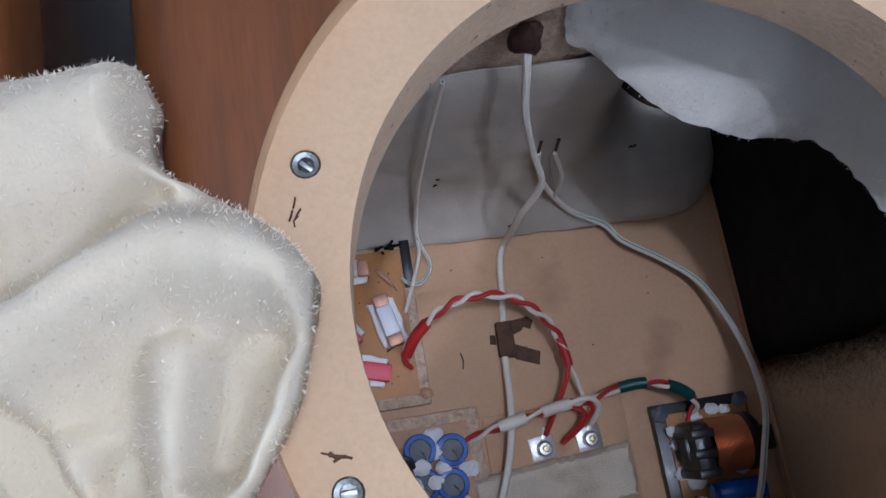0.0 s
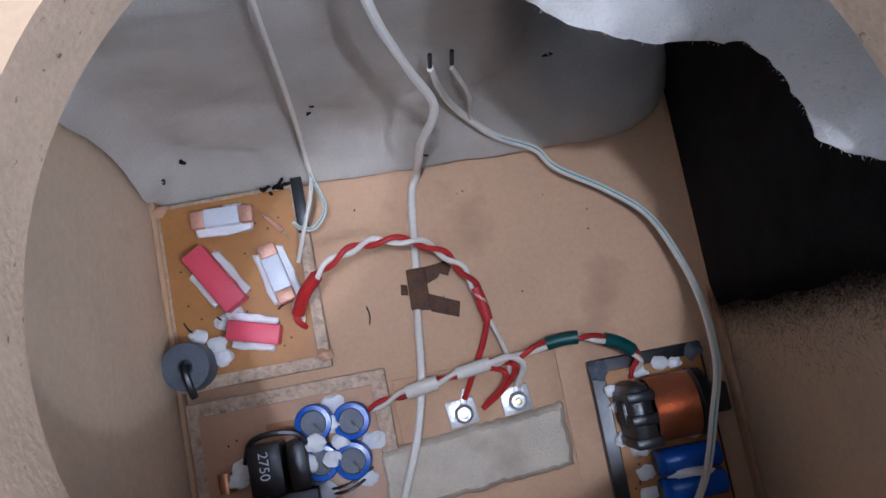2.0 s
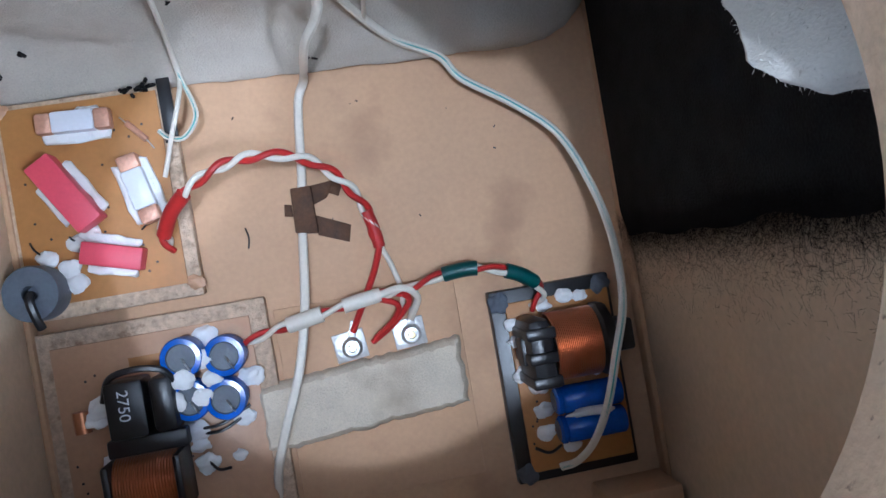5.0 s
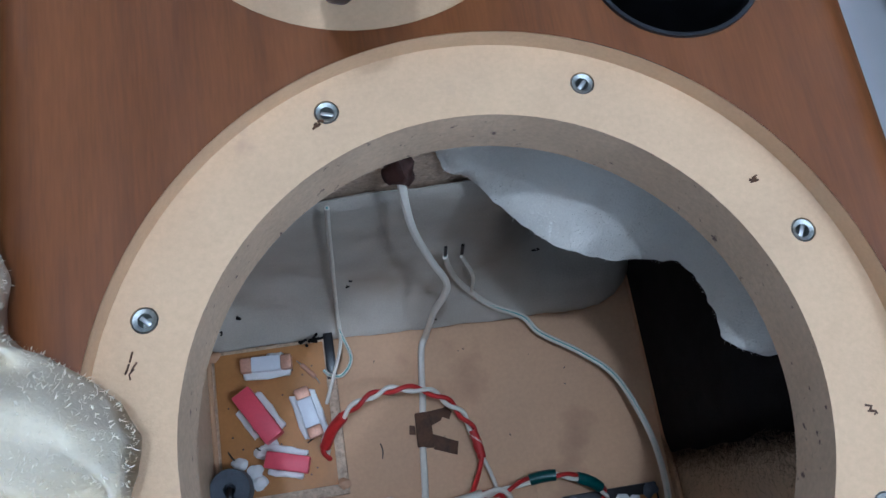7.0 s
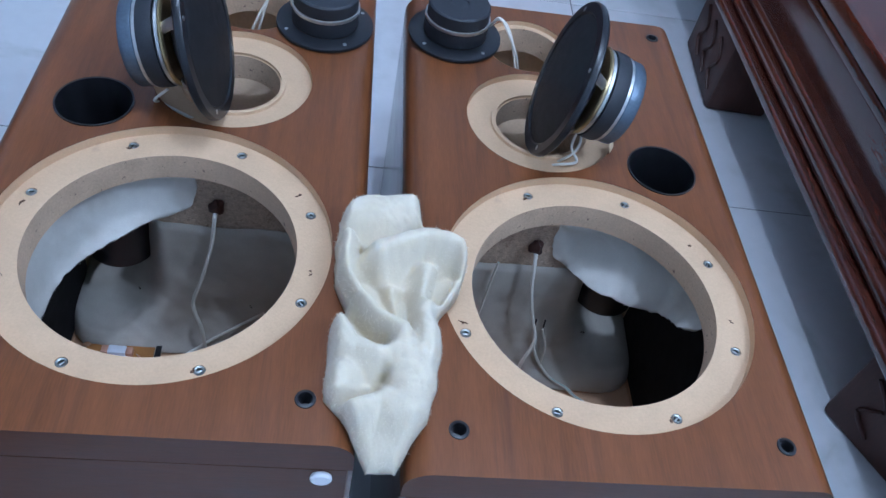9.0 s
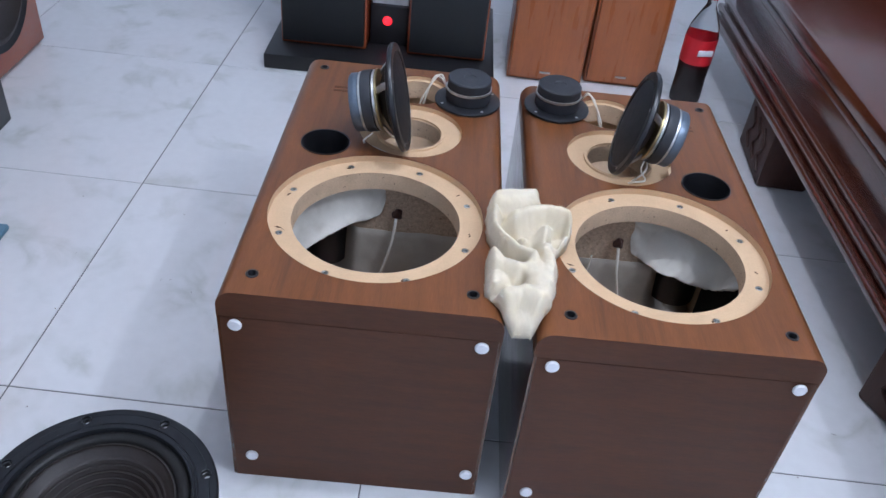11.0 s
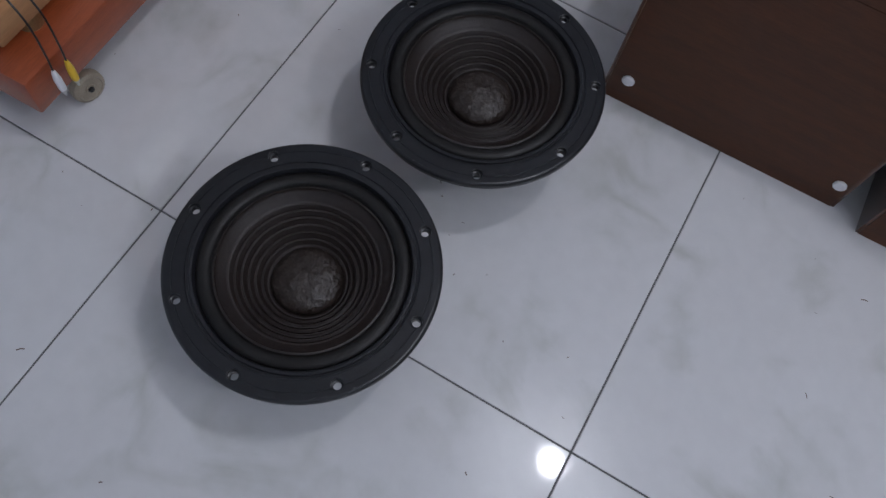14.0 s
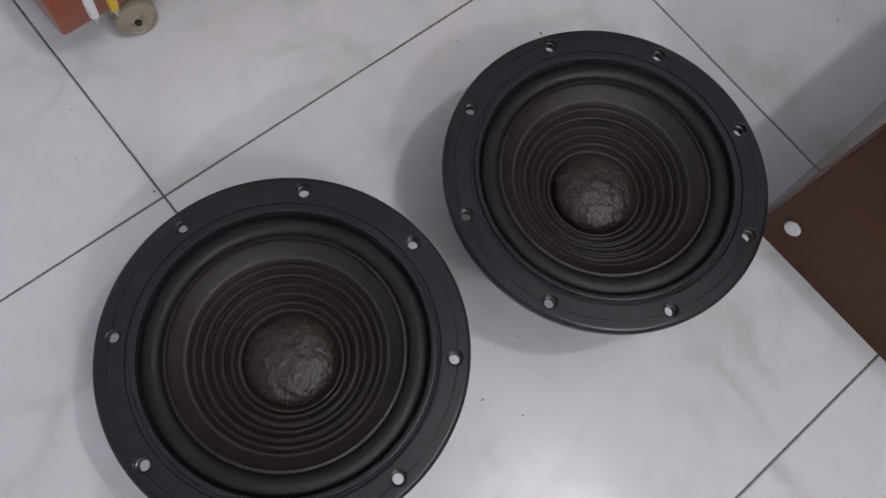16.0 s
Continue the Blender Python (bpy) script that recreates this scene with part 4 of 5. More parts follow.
def terminals(m, s):
    """Two binding-post plates bolted through the back panel."""
    t = empty("input_terminal", m, "two small metal terminal plates on a square panel", "terminal")
    part("terminal_panel", box(-0.030, 0.078, -0.148, -0.030, 0.0222, 0.0240, 0.0008), PANEL, t)
    for x, y, r in ((0.011, -0.0585, 6), (0.0465, -0.0570, 4)):
        bm = turned(box(-0.0095, 0.0095, -0.0085, 0.0085, 0, 0.0018, 0.0004), pose(x, y, 0.0242, 0, 0, r))
        pl = part("metal_plate", bm, STEEL, t, "square zinc plate")
        part("nut", lathe([(0.0, 0.0), (0.0060, 0.0), (0.0062, 0.0014), (0.0046, 0.0022), (0.0044, 0.0050), (0.0026, 0.0052), (0.0024, 0.0035), (0, 0.0035)], 20, Matrix.Translation((x + 0.001, y - 0.001, 0.026))), STEEL, pl)
        part("bolt_end", lathe([(0.0, 0.0075), (0.0020, 0.0073), (0.0022, 0.003)], 12, Matrix.Translation((x + 0.001, y - 0.001, 0.026))), BRASS, pl)
        part("solder_tab", turned(box(-0.0022, 0.0022, 0.004, 0.015, 0.0018, 0.0028, 0.0004), pose(x, y, 0.0242, 0, 0, -18)), STEEL, pl)
    mirror_box(t.children_recursive, s)


def strap(m, s):
    """Torn tape that holds the cable down."""
    bm = slab_at([(-0.009, 0.012), (0.004, 0.010), (0.004, 0.038), (-0.008, 0.038)], 0.0225, 0.0305, 0.0008)
    tape = thing("old_tape", bm, TAPE_BROWN, "torn dark brown tape holding the cable down", "tape", m=m @ Matrix.Translation((-0.0145 * s, 0, 0)))
    mirror_box([tape], s)
    for q in ([(0.0035, 0.009), (0.021, 0.002), (0.0235, 0.012), (0.0035, 0.021)], [(0.0035, 0.027), (0.012, 0.030), (0.0185, 0.040), (0.0035, 0.0385)], [(0.013, 0.033), (0.019, 0.030), (0.022, 0.036), (0.017, 0.041)], [(-0.014, 0.023), (-0.009, 0.022), (-0.009, 0.029), (-0.013, 0.030)]):
        o = part("torn_flap", slab_at(q, 0.0223, 0.0236, 0.0003), TAPE_BROWN, tape)
        mirror_box([o], s)


def wiring(m, s, striped):
    """Twisted pairs, striped tweeter leads, old tape."""
    def pts(seq):
        return [(lean(x, z) * s, y, z) for x, y, z in seq]

    loom = [(-0.078, 0.014, 0.036), (-0.079, 0.026, 0.046), (-0.063, 0.042, 0.060), (-0.043, 0.052, 0.064), (-0.022, 0.055, 0.062), (0.002, 0.050, 0.058), (0.019, 0.037, 0.055), (0.030, 0.020, 0.053), (0.035, 0.000, 0.050)]
    line = spline(pts(loom), 14)
    w = empty("twisted_wire", m, "red and white twisted wire arching between boards", "cable", "cables inside the cabinet")
    part("red_strand", tube(twist(line, 0.0020, 6.0, 0.9), 0.0018, 8), WIRE_RED, w, "red insulated strand")
    part("white_strand", tube(twist(line, 0.0020, 6.0, 0.9 + math.pi), 0.0017, 8), WIRE_WHITE, w, "white insulated strand")
    part("red_sleeve", tube(spline(pts([(-0.080, 0.022, 0.044), (-0.073, 0.033, 0.053), (-0.064, 0.041, 0.060)])), 0.0042, 10), WIRE_RED, w, "red heat-shrink sleeve")
    part("red_sleeve", tube(spline(pts([(0.031, 0.017, 0.053), (0.034, 0.006, 0.051), (0.0355, -0.004, 0.049)])), 0.0034, 10), WIRE_RED, w)
    part("red_strand", tube(spline(pts([(0.0355, -0.004, 0.049), (0.030, -0.018, 0.046), (0.021, -0.036, 0.038), (0.014, -0.050, 0.030)])), 0.0019, 8), WIRE_RED, w)
    part("white_strand", tube(spline(pts([(0.0355, -0.002, 0.049), (0.041, -0.016, 0.044), (0.045, -0.032, 0.038), (0.043, -0.047, 0.030)])), 0.0015, 8), WIRE_WHITE, w)

    low = [(-0.050, -0.046, 0.036), (-0.032, -0.041, 0.042), (-0.016, -0.038, 0.046), (0.008, -0.034, 0.048), (0.030, -0.031, 0.048), (0.045, -0.031, 0.048), (0.066, -0.026, 0.052), (0.085, -0.025, 0.056), (0.104, -0.030, 0.056), (0.117, -0.037, 0.052), (0.125, -0.046, 0.044), (0.119, -0.055, 0.036)]
    line = spline(pts(low), 12)
    w = empty("twisted_wire", m, "red and white wire with green tape to choke board", "cable", "cables inside the cabinet")
    part("red_strand", tube(twist(line, 0.0017, 6.2, 1.0), 0.0016, 8), WIRE_RED, w, "red insulated strand")
    part("white_strand", tube(twist(line, 0.0017, 6.2, 1.0 + math.pi), 0.0016, 8), WIRE_WHITE, w, "white insulated strand")
    for a, c_, mat_, r in ((0.155, 0.235, WIRE_WHITE, 0.0046), (0.285, 0.37, WIRE_WHITE, 0.0042), (0.55, 0.645, WIRE_GREEN, 0.0043), (0.72, 0.84, WIRE_GREEN, 0.0043)):
        k0, k1 = int(a * len(line)), int(c_ * len(line))
        part("tape_wrap", tube(line[k0 : k1 + 1], r, 10), mat_, w, "wrapped tape")
    for seq in ([(0.030, -0.033, 0.049), (0.040, -0.038, 0.048), (0.038, -0.046, 0.042), (0.026, -0.056, 0.034)], [(0.044, -0.032, 0.049), (0.047, -0.038, 0.046), (0.036, -0.050, 0.038), (0.024, -0.058, 0.033)]):
        part("red_strand", tube(spline(pts(seq)), 0.0017, 8), WIRE_RED, w)
    part("white_strand", tube(spline(pts([(0.030, -0.031, 0.050), (0.044, -0.029, 0.052), (0.052, -0.036, 0.047), (0.048, -0.048, 0.034)])), 0.0021, 8), WIRE_WHITE, w)

    if not striped:
        cord("loose_cable", [(0.072, 0.128, 0.095), (0.040, 0.122, 0.070), (0.010, 0.115, 0.048), (-0.025, 0.090, 0.040), (-0.055, 0.070, 0.040), (-0.075, 0.055, 0.036)], 0.0019, WIRE_WHITE, "white cable lying across the felt to the board", m, s)
        return strap(m, s)
    cord("striped_cable", [(0.0193, 0.1338, 0.1281), (0.0245, 0.1323, 0.1046), (0.0338, 0.1285, 0.0783), (0.0474, 0.1219, 0.0574), (0.0657, 0.1121, 0.0407), (0.0907, 0.1013, 0.033), (0.101, 0.086, 0.036), (0.130, 0.066, 0.036), (0.152, 0.044, 0.040), (0.163, 0.012, 0.048), (0.1655, -0.020, 0.060), (0.160, -0.055, 0.074), (0.1485, -0.084, 0.080), (0.141, -0.112, 0.074), (0.136, -0.135, 0.056), (0.130, -0.148, 0.040), (0.121, -0.151, 0.035)],
         0.00185, WIRE_WHITE, "white cable with thin teal stripe crossing the panel", m, s, flat=1.35, stripe=STRIPE)
    for x in (0.0109, 0.0230):
        sp = thing("spade_connector", turned(tube([Vector((0, 0, 0)), Vector((0, 0, 0.004)), Vector((0, 0, 0.0045)), Vector((0, 0, 0.013))], 0.0010, 6, 1.3), Matrix.Identity(4)), BOBBIN, "small bare spade connector on a wire end", "connector", "cables inside the cabinet", m=m @ pose(x * s, 0.1338, 0.1281, -12, 0, 0))
    cord("wire_end", [(0.0318, 0.1336, 0.1233), (0.0433, 0.1257, 0.0943), (0.0474, 0.1219, 0.0574)], 0.0014, WIRE_WHITE, "thin white wire end", m, s)
    cord("tweeter_cable", [(-0.0627, 0.135, 0.2506), (-0.0621, 0.135, 0.2073), (-0.0608, 0.1346, 0.1539), (-0.0597, 0.1313, 0.0949), (-0.059, 0.1218, 0.0572), (-0.0579, 0.1098, 0.038), (-0.052, 0.087, 0.042), (-0.060, 0.075, 0.040), (-0.069, 0.076, 0.038), (-0.074, 0.081, 0.036)], 0.0015, WIRE_WHITE, "thin white cable with teal stripe", m, s, stripe=STRIPE)
    cord("tweeter_cable", [(-0.0597, 0.1313, 0.0949), (-0.059, 0.1218, 0.0572), (-0.0579, 0.1098, 0.038), (-0.060, 0.094, 0.046), (-0.067, 0.075, 0.044), (-0.075, 0.055, 0.036)], 0.0014, WIRE_WHITE, "thin white cable soldered to upper board", m, s)
    strap(m, s)


for mm, sd in ((RIGHT, 1), (LEFT, -1)):
    shift = 0.0 if sd == 1 else 0.024
    at = mm @ Matrix.Translation((-0.0145 + shift, 0, 0))
    tweeter_board(at, 1)
    midrange_board(at, 1)
    woofer_board(mm @ Matrix.Translation((-0.0145, 0, 0)), 1)
    terminals(at, 1)
    wiring(mm @ Matrix.Translation((shift * 0.6, 0, 0)), 1, sd == 1)


def specks(m, s, seed):
    """Bits of dark fluff on the felt and the panel."""
    rnd = random.Random(seed)
    spots = [(-0.146, 0.130, 0.054), (-0.163, 0.118, 0.050), (-0.060, 0.128, 0.110), (0.075, 0.128, 0.130), (-0.100, 0.107, 0.036), (-0.092, 0.108, 0.037), (0.002, 0.110, 0.040)]
    for k, (x, y, z) in enumerate(spots):
        bm, r = bmesh.new(), 0.0011 if k in (0, 4, 5) else 0.0006
        for _ in range(5 if k in (0, 4, 5) else 2):
            p = Vector((x * s, y, z)) + Vector([rnd.uniform(-1, 1) * 0.0035 * (r / 0.0011) for _ in range(3)])
            tube([p, p + Vector((rnd.uniform(-1, 1), rnd.uniform(-0.4, 0.1), rnd.uniform(-1, 1))) * r * 3, p + Vector((rnd.uniform(-1, 1), -0.2, rnd.uniform(-1, 1))) * r * 5], r, 5, bm=bm)
        thing("lint", bm, BLACK_FELT, "bit of dark lint stuck on the felt", "lint", "bits of lint", m=m)
    for k in range(9):
        x, y = rnd.uniform(-0.05, 0.12), rnd.uniform(-0.02, 0.09)
        p = Vector((x * s, y, 0.0228))
        thing("lint", tube([p, p + Vector((rnd.uniform(-1, 1), rnd.uniform(-1, 1), 0)) * 0.0015], 0.0004, 5), BOBBIN, "dark crumb on the bare panel", "lint", "bits of lint", m=m)
    d = Vector((-0.052 * s, 0.020, 0.0228))
    thing("lint", tube(spline([d, d + Vector((0.0012, -0.006, 0)), d + Vector((0.0, -0.012, 0))]), 0.0005, 5), BOBBIN, "thin dark scratch of lint on the panel", "lint", "bits of lint", m=m)


specks(RIGHT, 1, 3)
specks(LEFT, -1, 4)


# ---- woofers on the floor ----
def woofer(m, label):
    w = empty("woofer", m, label, "woofer", "pair of woofers on the floor")
    z = 0.132
    r_in, r_out, wide = 0.1345, 0.1545, radians(4.4)
    bm = bmesh.new()

    def at(r, a, dz=0.0):
        return bm.verts.new((r * math.cos(a), r * math.sin(a), z + dz))

    for k in range(8):
        c = radians(45 * k)
        # plain stretch from this well to the next
        steps = 9
        span = [c + wide + (radians(45) - 2 * wide) * q / steps for q in range(steps + 1)]
        rows = [[at(r, a) for a in span] for r in (r_in, r_out)]
        for q in range(steps):
            bm.faces.new((rows[0][q], rows[0][q + 1], rows[1][q + 1], rows[1][q]))
        # patch round the screw well, open right through
        m = 6
        rim = [(r_in, c - wide + 2 * wide * q / m) for q in range(m)] + [(r_in + (r_out - r_in) * q / m, c + wide) for q in range(m)]
        rim += [(r_out, c + wide - 2 * wide * q / m) for q in range(m)] + [(r_out - (r_out - r_in) * q / m, c - wide) for q in range(m)]
        hx, hy = R_SCREW * math.cos(c), R_SCREW * math.sin(c)
        loops = [[at(r, a) for r, a in rim]]
        start = math.atan2(loops[0][0].co.y - hy, loops[0][0].co.x - hx)
        for rad, dz in ((0.0078, 0.0), (0.0074, 0.0004), (0.0068, 0.0002), (0.0066, -0.0036), (0.0048, -0.0042), (0.0046, -0.0108)):
            loops.append([bm.verts.new((hx + rad * math.cos(start - 2 * math.pi * q / (4 * m)), hy + rad * math.sin(start - 2 * math.pi * q / (4 * m)), z + dz)) for q in range(4 * m)])
        for a, b in zip(loops, loops[1:]):
            for q in range(4 * m):
                w_ = (q + 1) % (4 * m)
                bm.faces.new((a[q], a[w_], b[w_], b[q]))
    bmesh.ops.remove_doubles(bm, verts=bm.verts, dist=1e-5)
    flange = part("flange", bm, BASKET, w, "satin black metal mounting flange", smooth=30)
    part("flange_lip", lathe([(r_in, z), (0.1325, z - 0.0001), (0.1318, z - 0.0016), (0.1288, z - 0.0020), (0.1280, z + 0.0004), (0.1266, z + 0.0006), (0.1240, z), (0.1215, z - 0.0068)], 128), BASKET, flange, smooth=50)
    part("flange_edge", lathe([(r_out, z), (0.1555, z - 0.0001), (0.1572, z - 0.0010), (0.1584, z - 0.0032), (0.1586, z - 0.0060), (0.1580, z - 0.0108), (0.152, z - 0.0110)], 128), BASKET, flange, smooth=50)
    part("flange_back", lathe([(0.1230, z - 0.0109), (0.1395, z - 0.0109)], 128), BASKET, flange)
    for k in range(8):
        # raised line from well to well
        arc = [radians(45 * k + 3.1 + 38.8 * q / 20) for q in range(21)]
        part("rim_line", tube([Vector((0.1468 * math.cos(a), 0.1468 * math.sin(a), z)) for a in arc], 0.0006, 6), BASKET, flange)
    basket = part("basket", lathe([(0.1235, z - 0.011), (0.121, z - 0.020), (0.100, 0.072), (0.092, 0.058), (0.060, 0.055)], 64), BASKET, w, "black metal basket")
    part("magnet", lathe([(0.0, 0.0), (0.076, 0.0), (0.080, 0.003), (0.080, 0.022), (0.077, 0.024), (0.084, 0.026), (0.084, 0.048), (0.078, 0.054), (0.060, 0.056)], 48), FERRITE, w, "round ferrite magnet")
    prof = [(0.1225, z - 0.0072)]
    for k in range(11):
        a = math.pi * k / 10
        prof.append((0.1130 + 0.0085 * math.cos(a), z - 0.0072 + 0.0050 * math.sin(a)))
    prof += [(0.1035, z - 0.0085), (0.1020, z - 0.0080)]
    part("surround", lathe(prof, 96), RUBBER, w, "black rubber roll surround")
    cone = [(0.1030, z - 0.0082), (0.1010, z - 0.0078)]
    for k in range(97):
        t = k / 96
        r = 0.1005 - t * 0.0600
        zz = z - 0.010 - 0.046 * t**0.86
        ribs = max(0, min(1, (0.091 - r) / 0.009)) * max(0, min(1, (r - 0.046) / 0.003))
        zz += 0.0024 * ribs * math.cos((0.094 - r) / 0.0072 * 2 * math.pi) ** 3
        cone.append((r, zz))
    part("cone", lathe(cone, 128), CONE, w, "dark brown ribbed paper cone", smooth=60)
    zb = z - 0.051
    cap = [(0.0425, zb - 0.001)] + [(0.0425 * math.cos(a), zb + 0.0175 * math.sin(a)) for a in [k * math.pi / 32 for k in range(16)]] + [(0, zb + 0.0175)]
    bm = lathe(cap, 64)
    for v in bm.verts:
        k = max(0, 1 - math.hypot(v.co.x, v.co.y) / 0.04)
        v.co.z += 0.0012 * k * noise.noise(v.co * 160)
    part("dust_cap", bm, DUSTCAP, w, "wrinkled brown dust cap")
    return w


woofer(pose(-0.797, -0.6834, 0.131, 1.2, -1.4) @ pose(0, 0, -0.132, 0, 0, 1.4), "black twelve inch woofer face up on white tiles")
woofer(pose(-0.7395, -0.3465, 0.1355, 1.6, -1.7) @ pose(0, 0, -0.132, 0, 0, 23.9), "black woofer face up on tiles beside the cabinet")


# ---- loose midrange drivers and tweeters on the cabinets ----
def axis_pose(place, n):
    q = Vector(n).normalized().to_track_quat("Z", "Y")
    return Matrix.LocRotScale(Vector(place), q, None)


def midrange(m, label):
    d = empty("midrange_driver", m, label, "midrange driver", "loose midrange drivers")
    part("flange", lathe([(0.060, -0.005), (0.086, -0.004), (0.0880, -0.002), (0.0880, 0.002), (0.0865, 0.0045), (0.076, 0.005), (0.074, 0.003)], 64), BASKET, d, "black flange")
    bm = lathe([(0.0745, 0.003), (0.070, 0.0045), (0.060, 0.0062), (0.045, 0.0082), (0.025, 0.0098), (0.0, 0.0104)], 64)
    grille = part("grille", bm, GRILLE, d, "perforated black metal grille")
    for k in range(4):
        a = radians(45 + 90 * k)
        part("screw_hole", lathe([(0.0, 0.0052), (0.0022, 0.0054), (0.0030, 0.0046)], 12, Matrix.Translation((0.0795 * math.cos(a), 0.0795 * math.sin(a), 0))), STEEL, d)
    bas = part("basket", lathe([(0.072, -0.004), (0.069, -0.009), (0.060, -0.012), (0.057, -0.0105)], 48), BASKET, d)
    for k in range(4):
        a = 45 + 90 * k
        part("basket_arm", tube([Vector((x * math.cos(radians(a)), x * math.sin(radians(a)), h)) for x, h in ((0.066, -0.008), (0.060, -0.016), (0.050, -0.024), (0.044, -0.029))], 0.0032, 8, 2.0), STEEL, bas, "bright steel basket arm")
    part("cone_back", lathe([(0.058, -0.010), (0.044, -0.020), (0.030, -0.026)], 48), CONE, d, "dark back of the paper cone")
    yoke = part("yoke_plate", lathe([(0.020, -0.0275), (0.049, -0.0275), (0.0505, -0.029), (0.0505, -0.0315), (0.048, -0.0325)], 48), BRASS, d, "yellow zinc plate")
    part("yoke_ring", lathe([(0.046, -0.0325), (0.0485, -0.033), (0.0490, -0.036), (0.046, -0.038)], 48), STEEL, yoke, "bright steel ring")
    part("magnet", lathe([(0.046, -0.038), (0.0495, -0.0385), (0.0500, -0.041), (0.0500, -0.053), (0.049, -0.055)], 48), FERRITE, d, "dark ferrite magnet")
    part("magnet_ring", lathe([(0.046, -0.0548), (0.0485, -0.0552), (0.0485, -0.0585), (0.046, -0.0590)], 48), STEEL, d)
    part("back_magnet", lathe([(0.045, -0.0590), (0.0470, -0.060), (0.0475, -0.062), (0.0475, -0.072), (0.046, -0.074), (0.0, -0.074)], 48), GREY_STEEL, d, "blue-grey rear magnet")
    return d


midrange(axis_pose((-0.026, 0.228, 0.456), (-0.955, 0.10, 0.24)), "black midrange driver leaning on edge over its opening")
midrange(axis_pose((-0.410, 0.236, 0.456), (0.97, 0.0, 0.22)), "black midrange driver propped on edge over its opening")


def tweeter(m, label):
    d = empty("tweeter", m, label, "tweeter", "loose tweeters")
    part("faceplate", lathe([(0.0, 0.0), (0.058, 0.0), (0.0605, 0.0018), (0.0600, 0.0050), (0.057, 0.0062), (0.041, 0.0072)], 64), BASKET, d, "round black faceplate")
    for k in range(4):
        a = radians(20 + 90 * k)
        part("screw_hole", lathe([(0.0, 0.0069), (0.0022, 0.0069), (0.0030, 0.0060)], 12, Matrix.Translation((0.0525 * math.cos(a), 0.0525 * math.sin(a), 0))), STEEL, d)
    part("body", lathe([(0.040, 0.007), (0.041, 0.010), (0.041, 0.026), (0.040, 0.027)], 48), FERRITE, d)
    part("steel_band", lathe([(0.040, 0.027), (0.0418, 0.0275), (0.0418, 0.0315), (0.040, 0.032)], 48), STEEL, d, "bright steel band")
    part("magnet", lathe([(0.039, 0.032), (0.0395, 0.033), (0.0395, 0.047), (0.0375, 0.0490), (0.012, 0.0490), (0.0105, 0.0475), (0.0, 0.0470)], 48), FERRITE, d, "dark ferrite magnet with centre dimple")
    return d


tweeter(pose(-0.294, 0.395, TOP, 0, 0, 10), "black tweeter face down on the baffle")
tweeter(pose(-0.129, 0.405, TOP, 0, 0, 200), "black tweeter face down beside its opening")


def lead(name, pts, r=0.0016, label="white lead running into the opening"):
    return thing(name, tube(spline(pts), r, 8), WIRE_WHITE, label, "cable", "driver leads")


lead("driver_lead", [(-0.088, 0.395, 0.405), (-0.080, 0.385, 0.424), (-0.066, 0.375, 0.410), (-0.050, 0.365, 0.380), (-0.040, 0.372, 0.340)])
lead("driver_lead", [(-0.088, 0.400, 0.402), (-0.076, 0.392, 0.418), (-0.060, 0.385, 0.400), (-0.042, 0.380, 0.345)])
lead("driver_lead", [(-0.335, 0.395, 0.400), (-0.342, 0.390, 0.425), (-0.352, 0.386, 0.428), (-0.372, 0.378, 0.396), (-0.392, 0.382, 0.340)])
lead("driver_lead", [(-0.335, 0.400, 0.402), (-0.346, 0.396, 0.420), (-0.360, 0.390, 0.420), (-0.380, 0.392, 0.345)])
lead("driver_lead", [(0.000, 0.205, 0.405), (-0.004, 0.195, 0.390), (0.004, 0.186, 0.377), (-0.016, 0.184, 0.372), (-0.030, 0.192, 0.360)])
lead("driver_lead", [(0.006, 0.208, 0.402), (0.004, 0.196, 0.392), (-0.006, 0.190, 0.380), (-0.026, 0.200, 0.352)])
lead("driver_lead", [(-0.448, 0.208, 0.402), (-0.462, 0.206, 0.388), (-0.458, 0.218, 0.374), (-0.430, 0.205, 0.371), (-0.402, 0.212, 0.350)])


bm = box(-0.007, 0.007, -0.0006, 0.0006, 0.0, 0.019, 0.0003)
bmesh.ops.subdivide_edges(bm, edges=[e for e in bm.edges if abs(e.verts[0].co.z - e.verts[1].co.z) > 0.01], cuts=4)
for v in bm.verts:
    v.co.y += 14.0 * v.co.z**2
thing("paper_tab", bm, PAPER, "small curled beige paper tab standing on the seat", "paper", m=pose(0.0505, 0.211, 0.3692, 0, 0, 62))


# ---- wadding draped between the cabinets ----
def near_line(x, y, pts):
    """Distance from a place to a line of points, and how far along it lies."""
    best, along = 9.0, 0.0
    for k in range(len(pts) - 1):
        (ax, ay), (bx, by) = pts[k], pts[k + 1]
        dx, dy = bx - ax, by - ay
        t = max(0, min(1, ((x - ax) * dx + (y - ay) * dy) / (dx * dx + dy * dy)))
        d = math.hypot(x - ax - t * dx, y - ay - t * dy)
        if d < best:
            best, along = d, (k + t) / (len(pts) - 1)
    return best, along


